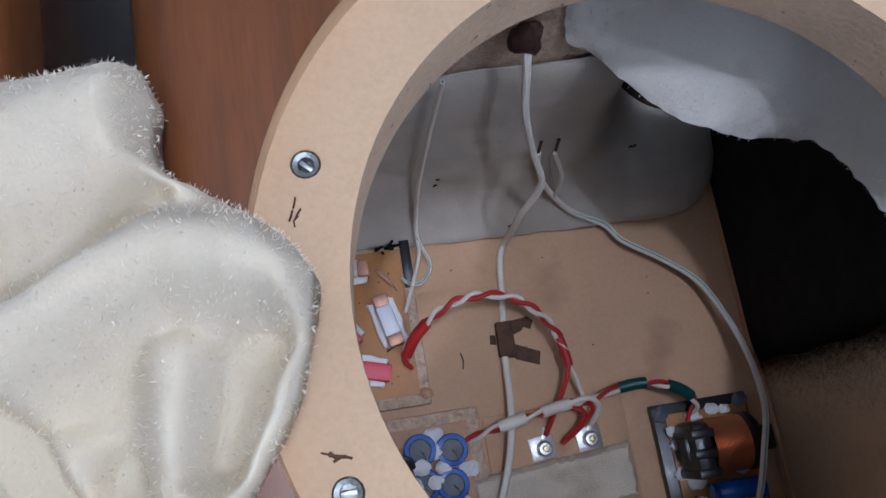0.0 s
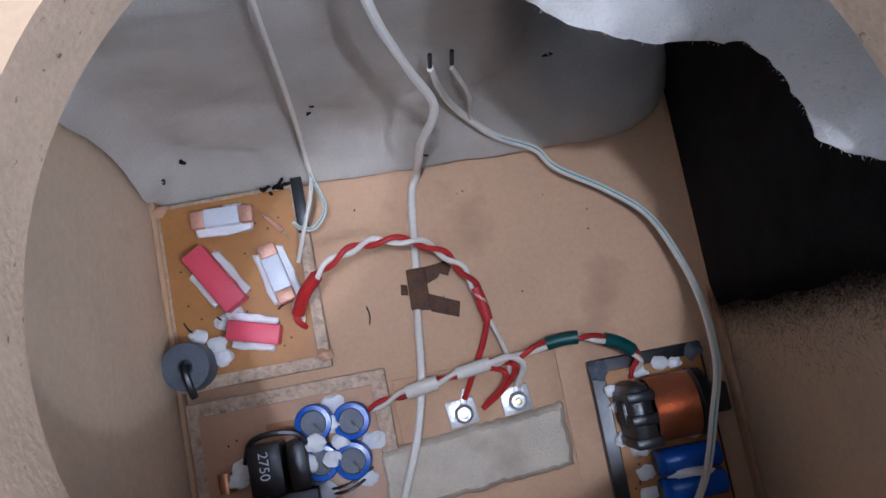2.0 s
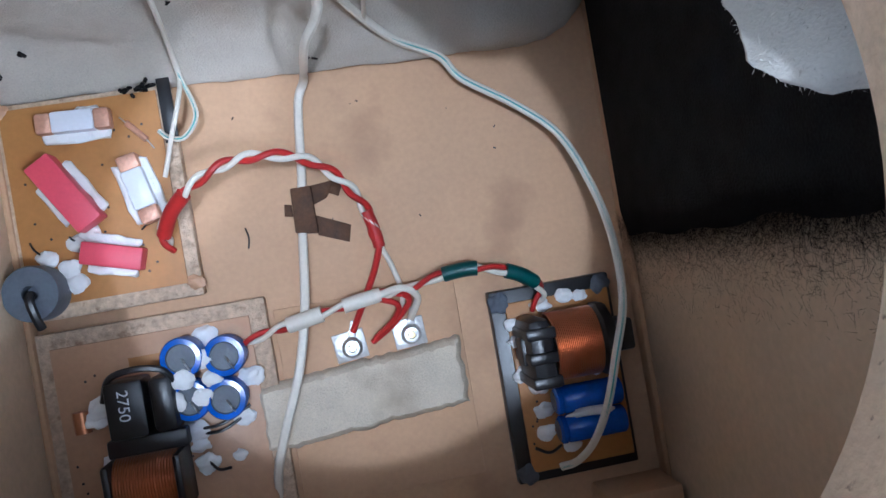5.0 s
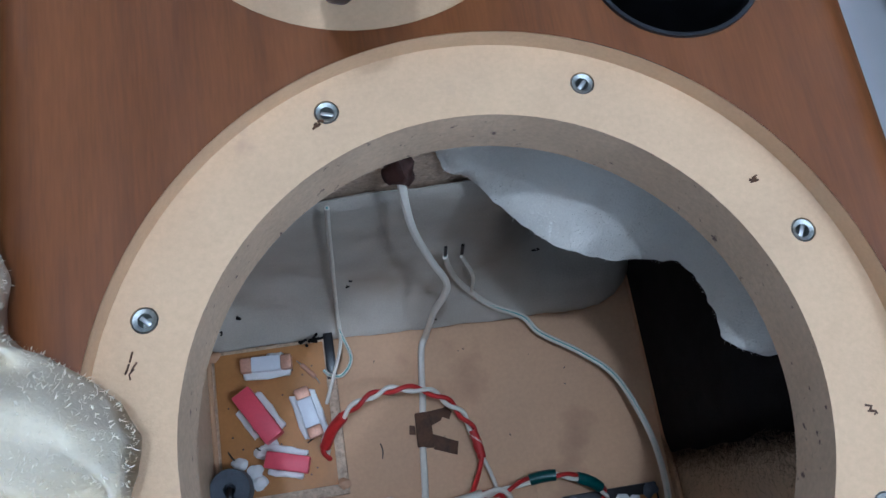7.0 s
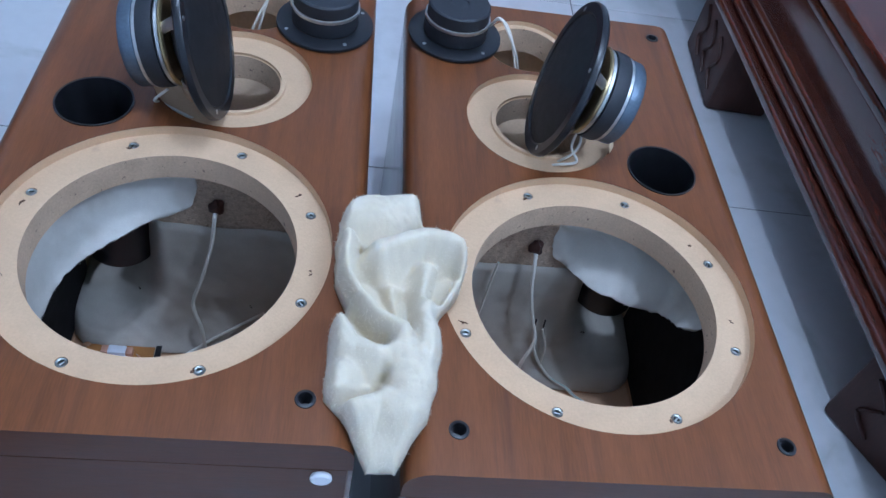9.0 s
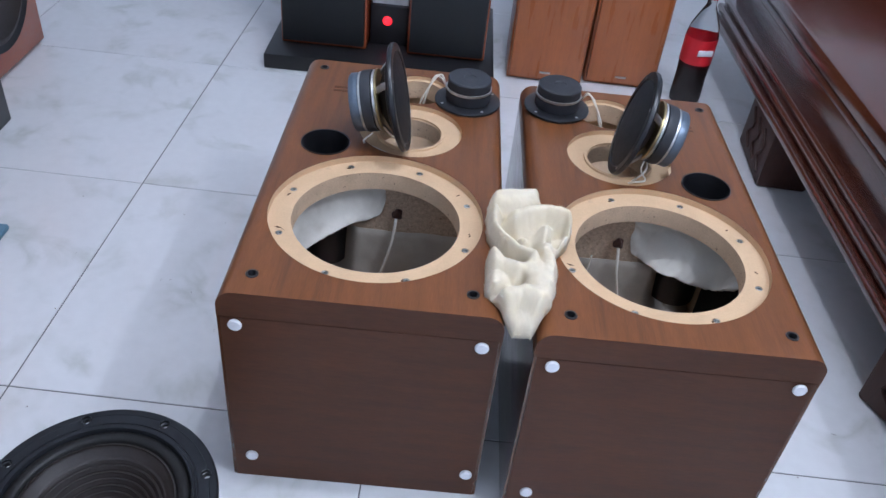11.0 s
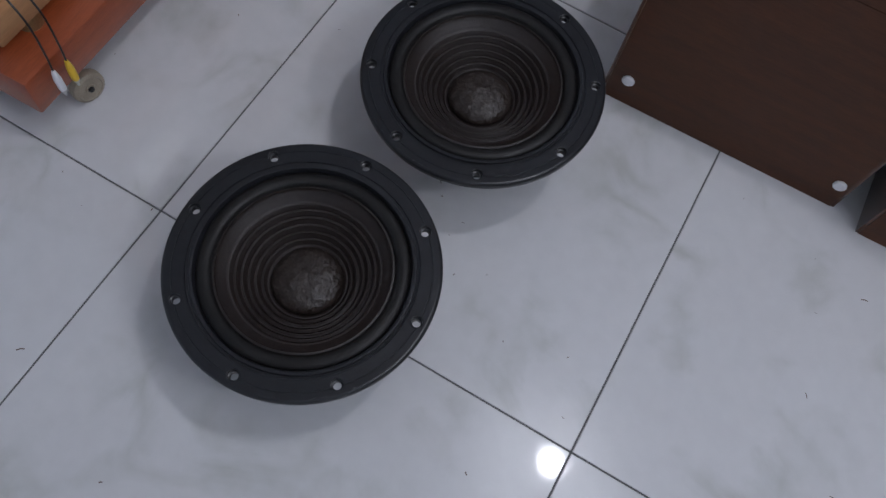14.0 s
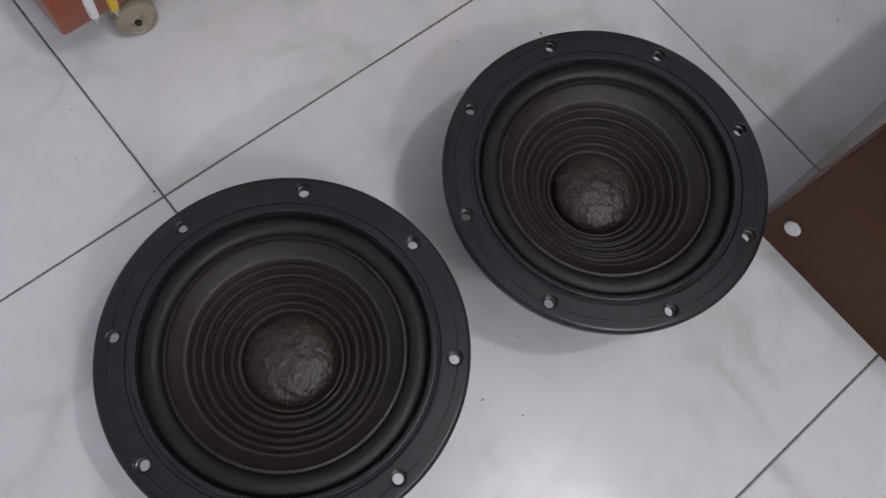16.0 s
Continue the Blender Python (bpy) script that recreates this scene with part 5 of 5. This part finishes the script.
def wadding():
    """A soft fleece scarf: rolled rims and hollows laid along a few fold lines."""
    w = empty("wadding", pose(0, 0, 0), "crumpled cream wadding draped over the gap between cabinets", "wadding")
    ly = [0.090, 0.085, 0.069, 0.049, 0.025, 0.000, -0.022, -0.041, -0.052, -0.062, -0.077, -0.092, -0.108, -0.128, -0.143, -0.152, -0.162, -0.172, -0.182, -0.192, -0.207]
    lx = [-0.232, -0.239, -0.250, -0.257, -0.259, -0.259, -0.257, -0.251, -0.245, -0.254, -0.259, -0.259, -0.259, -0.260, -0.260, -0.251, -0.243, -0.236, -0.230, -0.224, -0.216]
    ry = [0.090, 0.074, 0.053, 0.047, 0.045, 0.034, 0.023, 0.011, -0.002, -0.022, -0.037, -0.051, -0.060, -0.069, -0.085, -0.100, -0.112, -0.128, -0.147, -0.160, -0.172, -0.190, -0.207]
    rx = [-0.182, -0.178, -0.178, -0.172, -0.166, -0.151, -0.139, -0.134, -0.135, -0.142, -0.149, -0.160, -0.163, -0.160, -0.159, -0.161, -0.164, -0.165, -0.170, -0.175, -0.182, -0.194, -0.204]
    # fold lines: points, height, half width
    rims = [
        ([(-0.243, 0.052), (-0.214, 0.056), (-0.190, 0.062)], 0.020, 0.022),
        ([(-0.186, 0.080), (-0.183, 0.060)], 0.008, 0.007),
        ([(-0.218, 0.000), (-0.196, 0.012), (-0.176, 0.019), (-0.158, 0.016), (-0.142, 0.007)], 0.025, 0.014),
        ([(-0.138, -0.003), (-0.144, -0.030), (-0.160, -0.053)], 0.014, 0.0075),
        ([(-0.249, 0.016), (-0.2505, -0.010), (-0.246, -0.034), (-0.236, -0.052), (-0.216, -0.070), (-0.197, -0.088)], 0.022, 0.0090),
        ([(-0.208, -0.034), (-0.202, -0.060)], 0.007, 0.0080),
        ([(-0.175, -0.012), (-0.172, -0.043), (-0.178, -0.064)], 0.015, 0.0100),
        ([(-0.251, -0.080), (-0.243, -0.099), (-0.219, -0.109), (-0.197, -0.097)], 0.019, 0.013),
        ([(-0.245, -0.124), (-0.249, -0.141)], 0.014, 0.012),
        ([(-0.193, -0.112), (-0.183, -0.138), (-0.184, -0.160)], 0.016, 0.020),
        ([(-0.236, -0.158), (-0.212, -0.150), (-0.200, -0.160)], 0.015, 0.014),
        ([(-0.174, -0.074), (-0.172, -0.106)], 0.014, 0.012),
    ]
    hollows = [
        ([(-0.148, -0.006), (-0.158, -0.016), (-0.167, -0.040)], 0.020, 0.0075),
        ([(-0.230, -0.024), (-0.218, -0.044), (-0.207, -0.060)], 0.018, 0.0100),
        ([(-0.196, -0.040), (-0.192, -0.066)], 0.011, 0.0070),
        ([(-0.238, -0.072), (-0.226, -0.089), (-0.214, -0.095)], 0.018, 0.0075),
        ([(-0.252, -0.153), (-0.232, -0.146), (-0.218, -0.140), (-0.211, -0.124)], 0.012, 0.0045),
        ([(-0.179, 0.042), (-0.192, 0.028), (-0.210, 0.016), (-0.234, 0.012)], 0.010, 0.0050),
        ([(-0.246, -0.056), (-0.238, -0.062)], 0.012, 0.0045),
    ]
    nu, nv = 190, 84

    def point(u, v):
        y = 0.090 - 0.287 * u
        x0, x1 = float(np.interp(-y, [-q for q in ly], lx)), float(np.interp(-y, [-q for q in ry], rx))
        x0 += 0.0018 * noise.noise(Vector((y * 60, 1, 0)))
        x1 += 0.0018 * noise.noise(Vector((y * 60, 5, 0)))
        x = x0 + (x1 - x0) * v
        ends = min(0.090 - y, y + 0.197)
        d = max(0.0, min(x - x0, x1 - x, ends))
        q = min(1, d / 0.011)
        edge = math.sqrt(max(0, 1 - (1 - q) ** 2))
        h = 0.010
        tops = []
        for pts, high, wide in rims:
            dist, _ = near_line(x, y, pts)
            tops.append(1.35 * high * math.exp(-((dist / (wide * 1.12 + 0.0008)) ** 2.6)))
        h += sum(t**3 for t in tops) ** (1 / 3)
        for pts, deep, wide in hollows:
            dist, _ = near_line(x, y, pts)
            h -= 1.5 * deep * math.exp(-((dist / wide) ** 2.4))
        p = Vector((x, y, 0))
        h += 0.0034 * noise.noise(p * 42) + 0.0012 * noise.noise(p * 95) + 0.0005 * noise.noise(p * 210) + 0.0003 * noise.noise(p * 420)
        h = max(0.0022, h) * edge
        z = 0.3786 + h
        if y < -0.160:
            k = min(1, (-0.160 - y) / 0.047)
            z -= 0.022 * k**2.0
        return Vector((x, y, z))

    bm = bmesh.new()
    top = [[bm.verts.new(point(i / nu, j / nv)) for j in range(nv + 1)] for i in range(nu + 1)]
    low = []
    for i in range(nu + 1):
        row = []
        for j in range(nv + 1):
            t = top[i][j].co
            drop = 0.0 if i in (0, nu) or j in (0, nv) else min(0.012, max(0.0, t.z - 0.3784)) if t.y > -0.17 else 0.012
            row.append(top[i][j] if drop == 0.0 and (i in (0, nu) or j in (0, nv)) else bm.verts.new((t.x, t.y, t.z - max(drop, 0.0015))))
        low.append(row)
    for g in (top, low):
        for i in range(nu):
            for j in range(nv):
                bm.faces.new((g[i][j], g[i + 1][j], g[i + 1][j + 1], g[i][j + 1]))
    cloth = part("fleece", bm, CLOTH, w, smooth=180)
    fuzz(cloth, 24000, 0.0027, 0.000008, FIBRE, 70, lambda q: q.z > 0.3788 or q.y < -0.17)


wadding()


# ---- left side: trolley with hi-fi, boards, dark speaker ----
def trolley():
    t = empty("trolley", pose(-1.205, -0.28, 0), "red-brown wooden trolley on steel casters carrying shelves", "trolley")
    part("base_board", box(-0.62, -0.005, -0.375, 0.300, 0.062, 0.125, 0.004), RED_WOOD, t, "red-brown lacquered base")
    part("lower_rail", box(-0.60, -0.040, -0.355, 0.262, 0.150, 0.190, 0.003), TAN_WOOD, t, "tan wooden rail")
    part("shelf", box(-0.60, -0.055, -0.350, 0.255, 0.200, 0.262, 0.004), TAN_WOOD, t, "tan wooden shelf")
    part("upright", box(-0.070, -0.014, 0.264, 0.298, 0.1255, 0.56, 0.003), TAN_WOOD, t)
    part("upright", box(-0.085, -0.038, -0.350, -0.303, 0.262, 0.56, 0.003), TAN_WOOD, t)
    part("top_shelf", box(-0.60, -0.030, -0.360, 0.270, 0.56, 0.60, 0.004), TAN_WOOD, t)
    for y in (0.210, -0.296):
        c = part("caster_wheel", lathe([(0.0, -0.009), (0.019, -0.009), (0.0235, -0.006), (0.0240, -0.003), (0.0240, 0.003), (0.0230, 0.006), (0.0185, 0.0085), (0.0175, 0.0070), (0.0075, 0.0070), (0.0065, 0.0090), (0.0, 0.0095)], 36, pose(-0.012, y, 0.0242, 0, 84, -14)), CASTER, t, "pale metal caster wheel")
        part("hub_bolt", lathe([(0.0, 0.0125), (0.0035, 0.0120), (0.0045, 0.0092), (0.0045, 0.0085)], 12, pose(-0.012, y, 0.0242, 0, 84, -14)), BOBBIN, c, "dark hub bolt")
        part("caster_fork", turned(box(-0.044, -0.024, -0.020, 0.020, 0.020, 0.0615, 0.004), pose(0, y, 0)), STEEL, c, "steel caster fork")
        part("leg_pad", lathe([(0.0, 0.125), (0.016, 0.125), (0.016, 0.138), (0.010, 0.150), (0, 0.150)], 20, pose(-0.060, y, 0)), BRASS, t)
    return t


trolley()


def amplifier():
    a = empty("amplifier", pose(-1.27, -0.30, 0.263), "silver-fronted amplifier with rows of small knobs", "amplifier")
    part("case", box(-0.42, -0.014, -0.28, 0.235, 0.008, 0.150, 0.004), FERRITE, a, "dark metal case")
    part("front_plate", box(-0.0138, -0.004, -0.285, 0.240, 0.004, 0.155, 0.002), STEEL, a, "brushed silver front")
    for i in range(9):
        for j in range(2):
            k = part("knob", lathe([(0.0, 0.018), (0.0075, 0.018), (0.0085, 0.016), (0.009, 0.0)], 18, pose(-0.004, -0.25 + i * 0.056, 0.035 + j * 0.045, 0, 90, 0)), STEEL, a, "small silver knob")
    return a


amplifier()


def plug(place, mat_, label):
    p = empty("audio_plug", Matrix.Translation(place), label, "plug", "hanging audio plugs")
    part("grip", lathe([(0.0, -0.022), (0.0045, -0.022), (0.005, -0.018), (0.005, 0.0), (0.0036, 0.010), (0.0022, 0.016), (0, 0.016)], 16), mat_, p)
    part("metal_tip", lathe([(0.0, -0.036), (0.0016, -0.035), (0.0018, -0.026), (0.0042, -0.026), (0.0042, -0.022), (0, -0.022)], 16), STEEL, p)
    part("wire", tube(spline([(0, 0, 0.014), (-0.004, 0.004, 0.04), (-0.008, 0.006, 0.09), (-0.03, 0.01, 0.12)]), 0.0013, 6), BLACK_PLASTIC, p, "thin black wire")


YELLOW = material("yellow_plastic", (0.75, 0.48, 0.03), 0.4, vary=0.08)
plug((-1.192, -0.600, 0.110), YELLOW, "yellow audio plug hanging on a thin wire")
plug((-1.194, -0.621, 0.112), WHITE_PLASTIC, "white audio plug hanging on a thin wire")
thing("low_board", box(-1.95, -1.205, 0.005, 0.36, 0.0, 0.014, 0.006), BLUE_GREY, "blue-grey board lying flat on the tiles", "board")


def floor_speaker(m, w, d, h, front, body_mat, label, driver=False, bar=False):
    c = empty("floor_speaker", m, label, "loudspeaker", "speakers standing round the room")
    part("body", box(-w / 2, w / 2, 0, d, 0.0, h, 0.006), body_mat, c)
    part("front_grille", box(-w / 2 + 0.006, w / 2 - 0.006, -0.014, -0.0005, 0.012, h - 0.012, 0.005), front, c)
    if driver:
        part("driver_ring", lathe([(0.09, 0.0), (0.15, 0.002), (0.168, 0.008), (0.172, 0.0)], 48, pose(0, -0.014, h * 0.34, 90, 0, 0)), BASKET, c)
        part("driver_cone", lathe([(0.150, 0.003), (0.135, 0.008), (0.120, 0.002), (0.05, 0.001), (0.03, 0.006), (0.0, 0.010)], 48, pose(0, -0.0145, h * 0.34, 90, 0, 0)), CONE, c)
    if bar:
        part("badge_bar", box(-0.016, 0.016, -0.0165, -0.0142, 0.030, 0.036, 0.0005), STEEL, c, "small metal badge")
    return c


thing("speaker_plinth", box(-1.82, -1.400, 0.30, 0.785, 0.0, 0.112, 0.004), DARK_BOARD, "dark grey plinth under a wooden speaker", "plinth")
floor_speaker(pose(-1.418, 0.415, 0.113, 0, 0, 90), 0.41, 0.34, 0.62, ORANGE_WOOD, RED_WOOD, "red-brown wooden speaker standing on a dark plinth")
floor_speaker(pose(-1.440, 0.705, 0.113, 0, 0, 90), 0.14, 0.30, 0.60, GRILLE, BLACK_PLASTIC, "narrow black speaker on the dark plinth")
floor_speaker(pose(-1.52, 1.02, 0, 0, 0, 90), 0.42, 0.36, 0.70, RED_WOOD, RED_WOOD, "wooden speaker with a large dark driver", driver=True)
plinth = thing("black_plinth", box(-0.865, -0.20, 1.20, 1.72, 0.0, 0.045, 0.004), BLACK_PLASTIC, "low black plinth under two speakers", "plinth")
floor_speaker(pose(-0.705, 1.29, 0.046), 0.25, 0.30, 0.72, GRILLE, RED_WOOD, "tall black-fronted speaker on the plinth")
floor_speaker(pose(-0.345, 1.29, 0.046), 0.23, 0.30, 0.72, GRILLE, RED_WOOD, "tall black-fronted speaker beside another")
floor_speaker(pose(-0.045, 1.30, 0, 0, 0, -2), 0.225, 0.26, 0.80, ORANGE_WOOD, ORANGE_WOOD, "tall orange wood speaker with a small badge", bar=True)
floor_speaker(pose(0.185, 1.32, 0, 0, 0, -2), 0.215, 0.26, 0.80, ORANGE_WOOD, ORANGE_WOOD, "tall orange wood speaker beside its twin", bar=True)

unit = empty("power_unit", pose(-0.525, 1.34, 0.046), "black unit with a glowing red lamp and silver strip", "power unit")
part("case", box(-0.050, 0.062, 0.0, 0.20, 0, 0.12, 0.003), BLACK_PLASTIC, unit)
part("red_lamp", lathe([(0.0, 0.010), (0.010, 0.008), (0.014, 0.0)], 20, pose(0.0, -0.001, 0.075, 90, 0, 0)), glow("red_lamp_glow", (1.0, 0.02, 0.03), 3.0), unit, "glowing red lamp")
part("silver_strip", box(-0.045, 0.060, -0.004, -0.0005, 0.128, 0.146), STEEL, unit)


def bottle(m):
    b = empty("soda_bottle", m, "clear plastic soda bottle half full with red label", "bottle")
    part("shell", lathe([(0.0, 0.002), (0.030, 0.0), (0.043, 0.010), (0.045, 0.03), (0.043, 0.09), (0.045, 0.13), (0.045, 0.215), (0.038, 0.245), (0.020, 0.285), (0.0135, 0.300), (0.0135, 0.318)], 32), CLEAR, b, "clear plastic shell")
    part("drink", lathe([(0.0, 0.006), (0.029, 0.005), (0.041, 0.013), (0.043, 0.03), (0.041, 0.09), (0.042, 0.125), (0.0, 0.125)], 32), COLA, b, "dark brown drink")
    lab = part("label", lathe([(0.0456, 0.135), (0.0460, 0.137), (0.0460, 0.208), (0.0456, 0.210)], 32), RED_LABEL, b, "red paper label")
    part("label_bar", turned(box(-0.022, 0.022, -0.0475, -0.0425, 0.165, 0.183, 0.002), pose(0, 0, 0, 0, 0, 12)), WHITE_PLASTIC, lab)
    part("cap", lathe([(0.0, 0.334), (0.0150, 0.334), (0.0155, 0.332), (0.0155, 0.316)], 24), RED_LABEL, b)


bottle(pose(0.372, 1.255, 0))


# ---- right side: carved mahogany bench ----
def bench():
    b = empty("carved_bench", pose(0, 0, 0), "long dark polished mahogany bench with carved legs", "bench")
    part("seat", box(0.492, 1.25, -0.75, 1.55, 0.345, 0.390, 0.012), MAHOGANY, b, "thick polished seat")
    part("apron", box(0.520, 0.600, -0.70, 1.50, 0.225, 0.344, 0.004), MAHOGANY, b, "plain polished apron")
    for z, x in ((0.330, 0.500), (0.222, 0.496), (0.198, 0.482), (0.172, 0.466)):
        part("moulding", box(x, 0.600, -0.74, 1.54, z - 0.011, z + 0.011, 0.007, seg=3), MAHOGANY, b, "rounded moulding")
    for x, y, turn, mir in ((0.481, 0.112, 26.0, -1), (0.475, 0.815, -4.0, 1)):
        m = pose(x, y, 0, 0, 0, turn)
        leg = part("carved_leg", turned(box(0, 0.13, min(0, mir * 0.24), max(0, mir * 0.24), 0.0, 0.160, 0.010), m), BENCH_LEG, b, "block leg with carved scrolls")
        for k in range(3):
            q = mir * (0.05 + 0.06 * k)
            part("carving", turned(tube(spline([(-0.001, q - 0.02, 0.03), (-0.003, q + 0.012, 0.06), (-0.001, q - 0.012, 0.095), (-0.003, q + 0.02, 0.13)]), 0.0036, 8), m), BENCH_LEG, leg)
    part("backrest", box(1.17, 1.25, -0.75, 1.55, 0.391, 0.95, 0.02), MAHOGANY, b)
    part("arm_front", box(0.60, 1.165, 1.46, 1.54, 0.391, 0.62, 0.02), MAHOGANY, b)
    return b


bench()


# ---- floor tiles ----
PITCH, WIDE, ORIGIN, TURN_T = 0.6205, 0.6125, (-1.018, -0.052), -1.4
tile_me = finish("tile", box(-WIDE / 2 + 0.0012, WIDE / 2 - 0.0012, -PITCH / 2 + 0.0012, PITCH / 2 - 0.0012, -0.010, 0.0, 0.0008, seg=1), TILE, 30)
for i in range(-2, 5):
    for j in range(-4, 5):
        ob = new("tile", tile_me)
        ob.parent = floor
        c = pose(ORIGIN[0], ORIGIN[1], 0, 0, 0, TURN_T) @ Vector(((i + 0.5) * WIDE, (j + 0.5) * PITCH, 0))
        ob.matrix_basis = pose(c.x, c.y, 0, 0, 0, TURN_T)


# ---- dust and scuffs on the floor ----
rnd = random.Random(12)
bm = bmesh.new()
for _ in range(150):
    x, y = rnd.uniform(-1.35, 0.45), rnd.uniform(-1.05, 0.55)
    if -0.63 < x < 0.20 and y > -0.21:
        continue
    r, turn = rnd.choice((0.0006, 0.0008, 0.0010, 0.0014)), rnd.uniform(0, 6.28)
    d = Vector((math.cos(turn), math.sin(turn), 0)) * r * rnd.choice((1.0, 1.5, 3.5))
    p = Vector((x, y, r * 0.3))
    tube([p - d, p + Vector((d.y, -d.x, 0)) * 0.2, p + d], r * 0.5, 4, bm=bm)
thing("floor_dust", bm, TAPE_BROWN, "scattered specks of dust and lint on the tiles", "dust", kind="stuff")
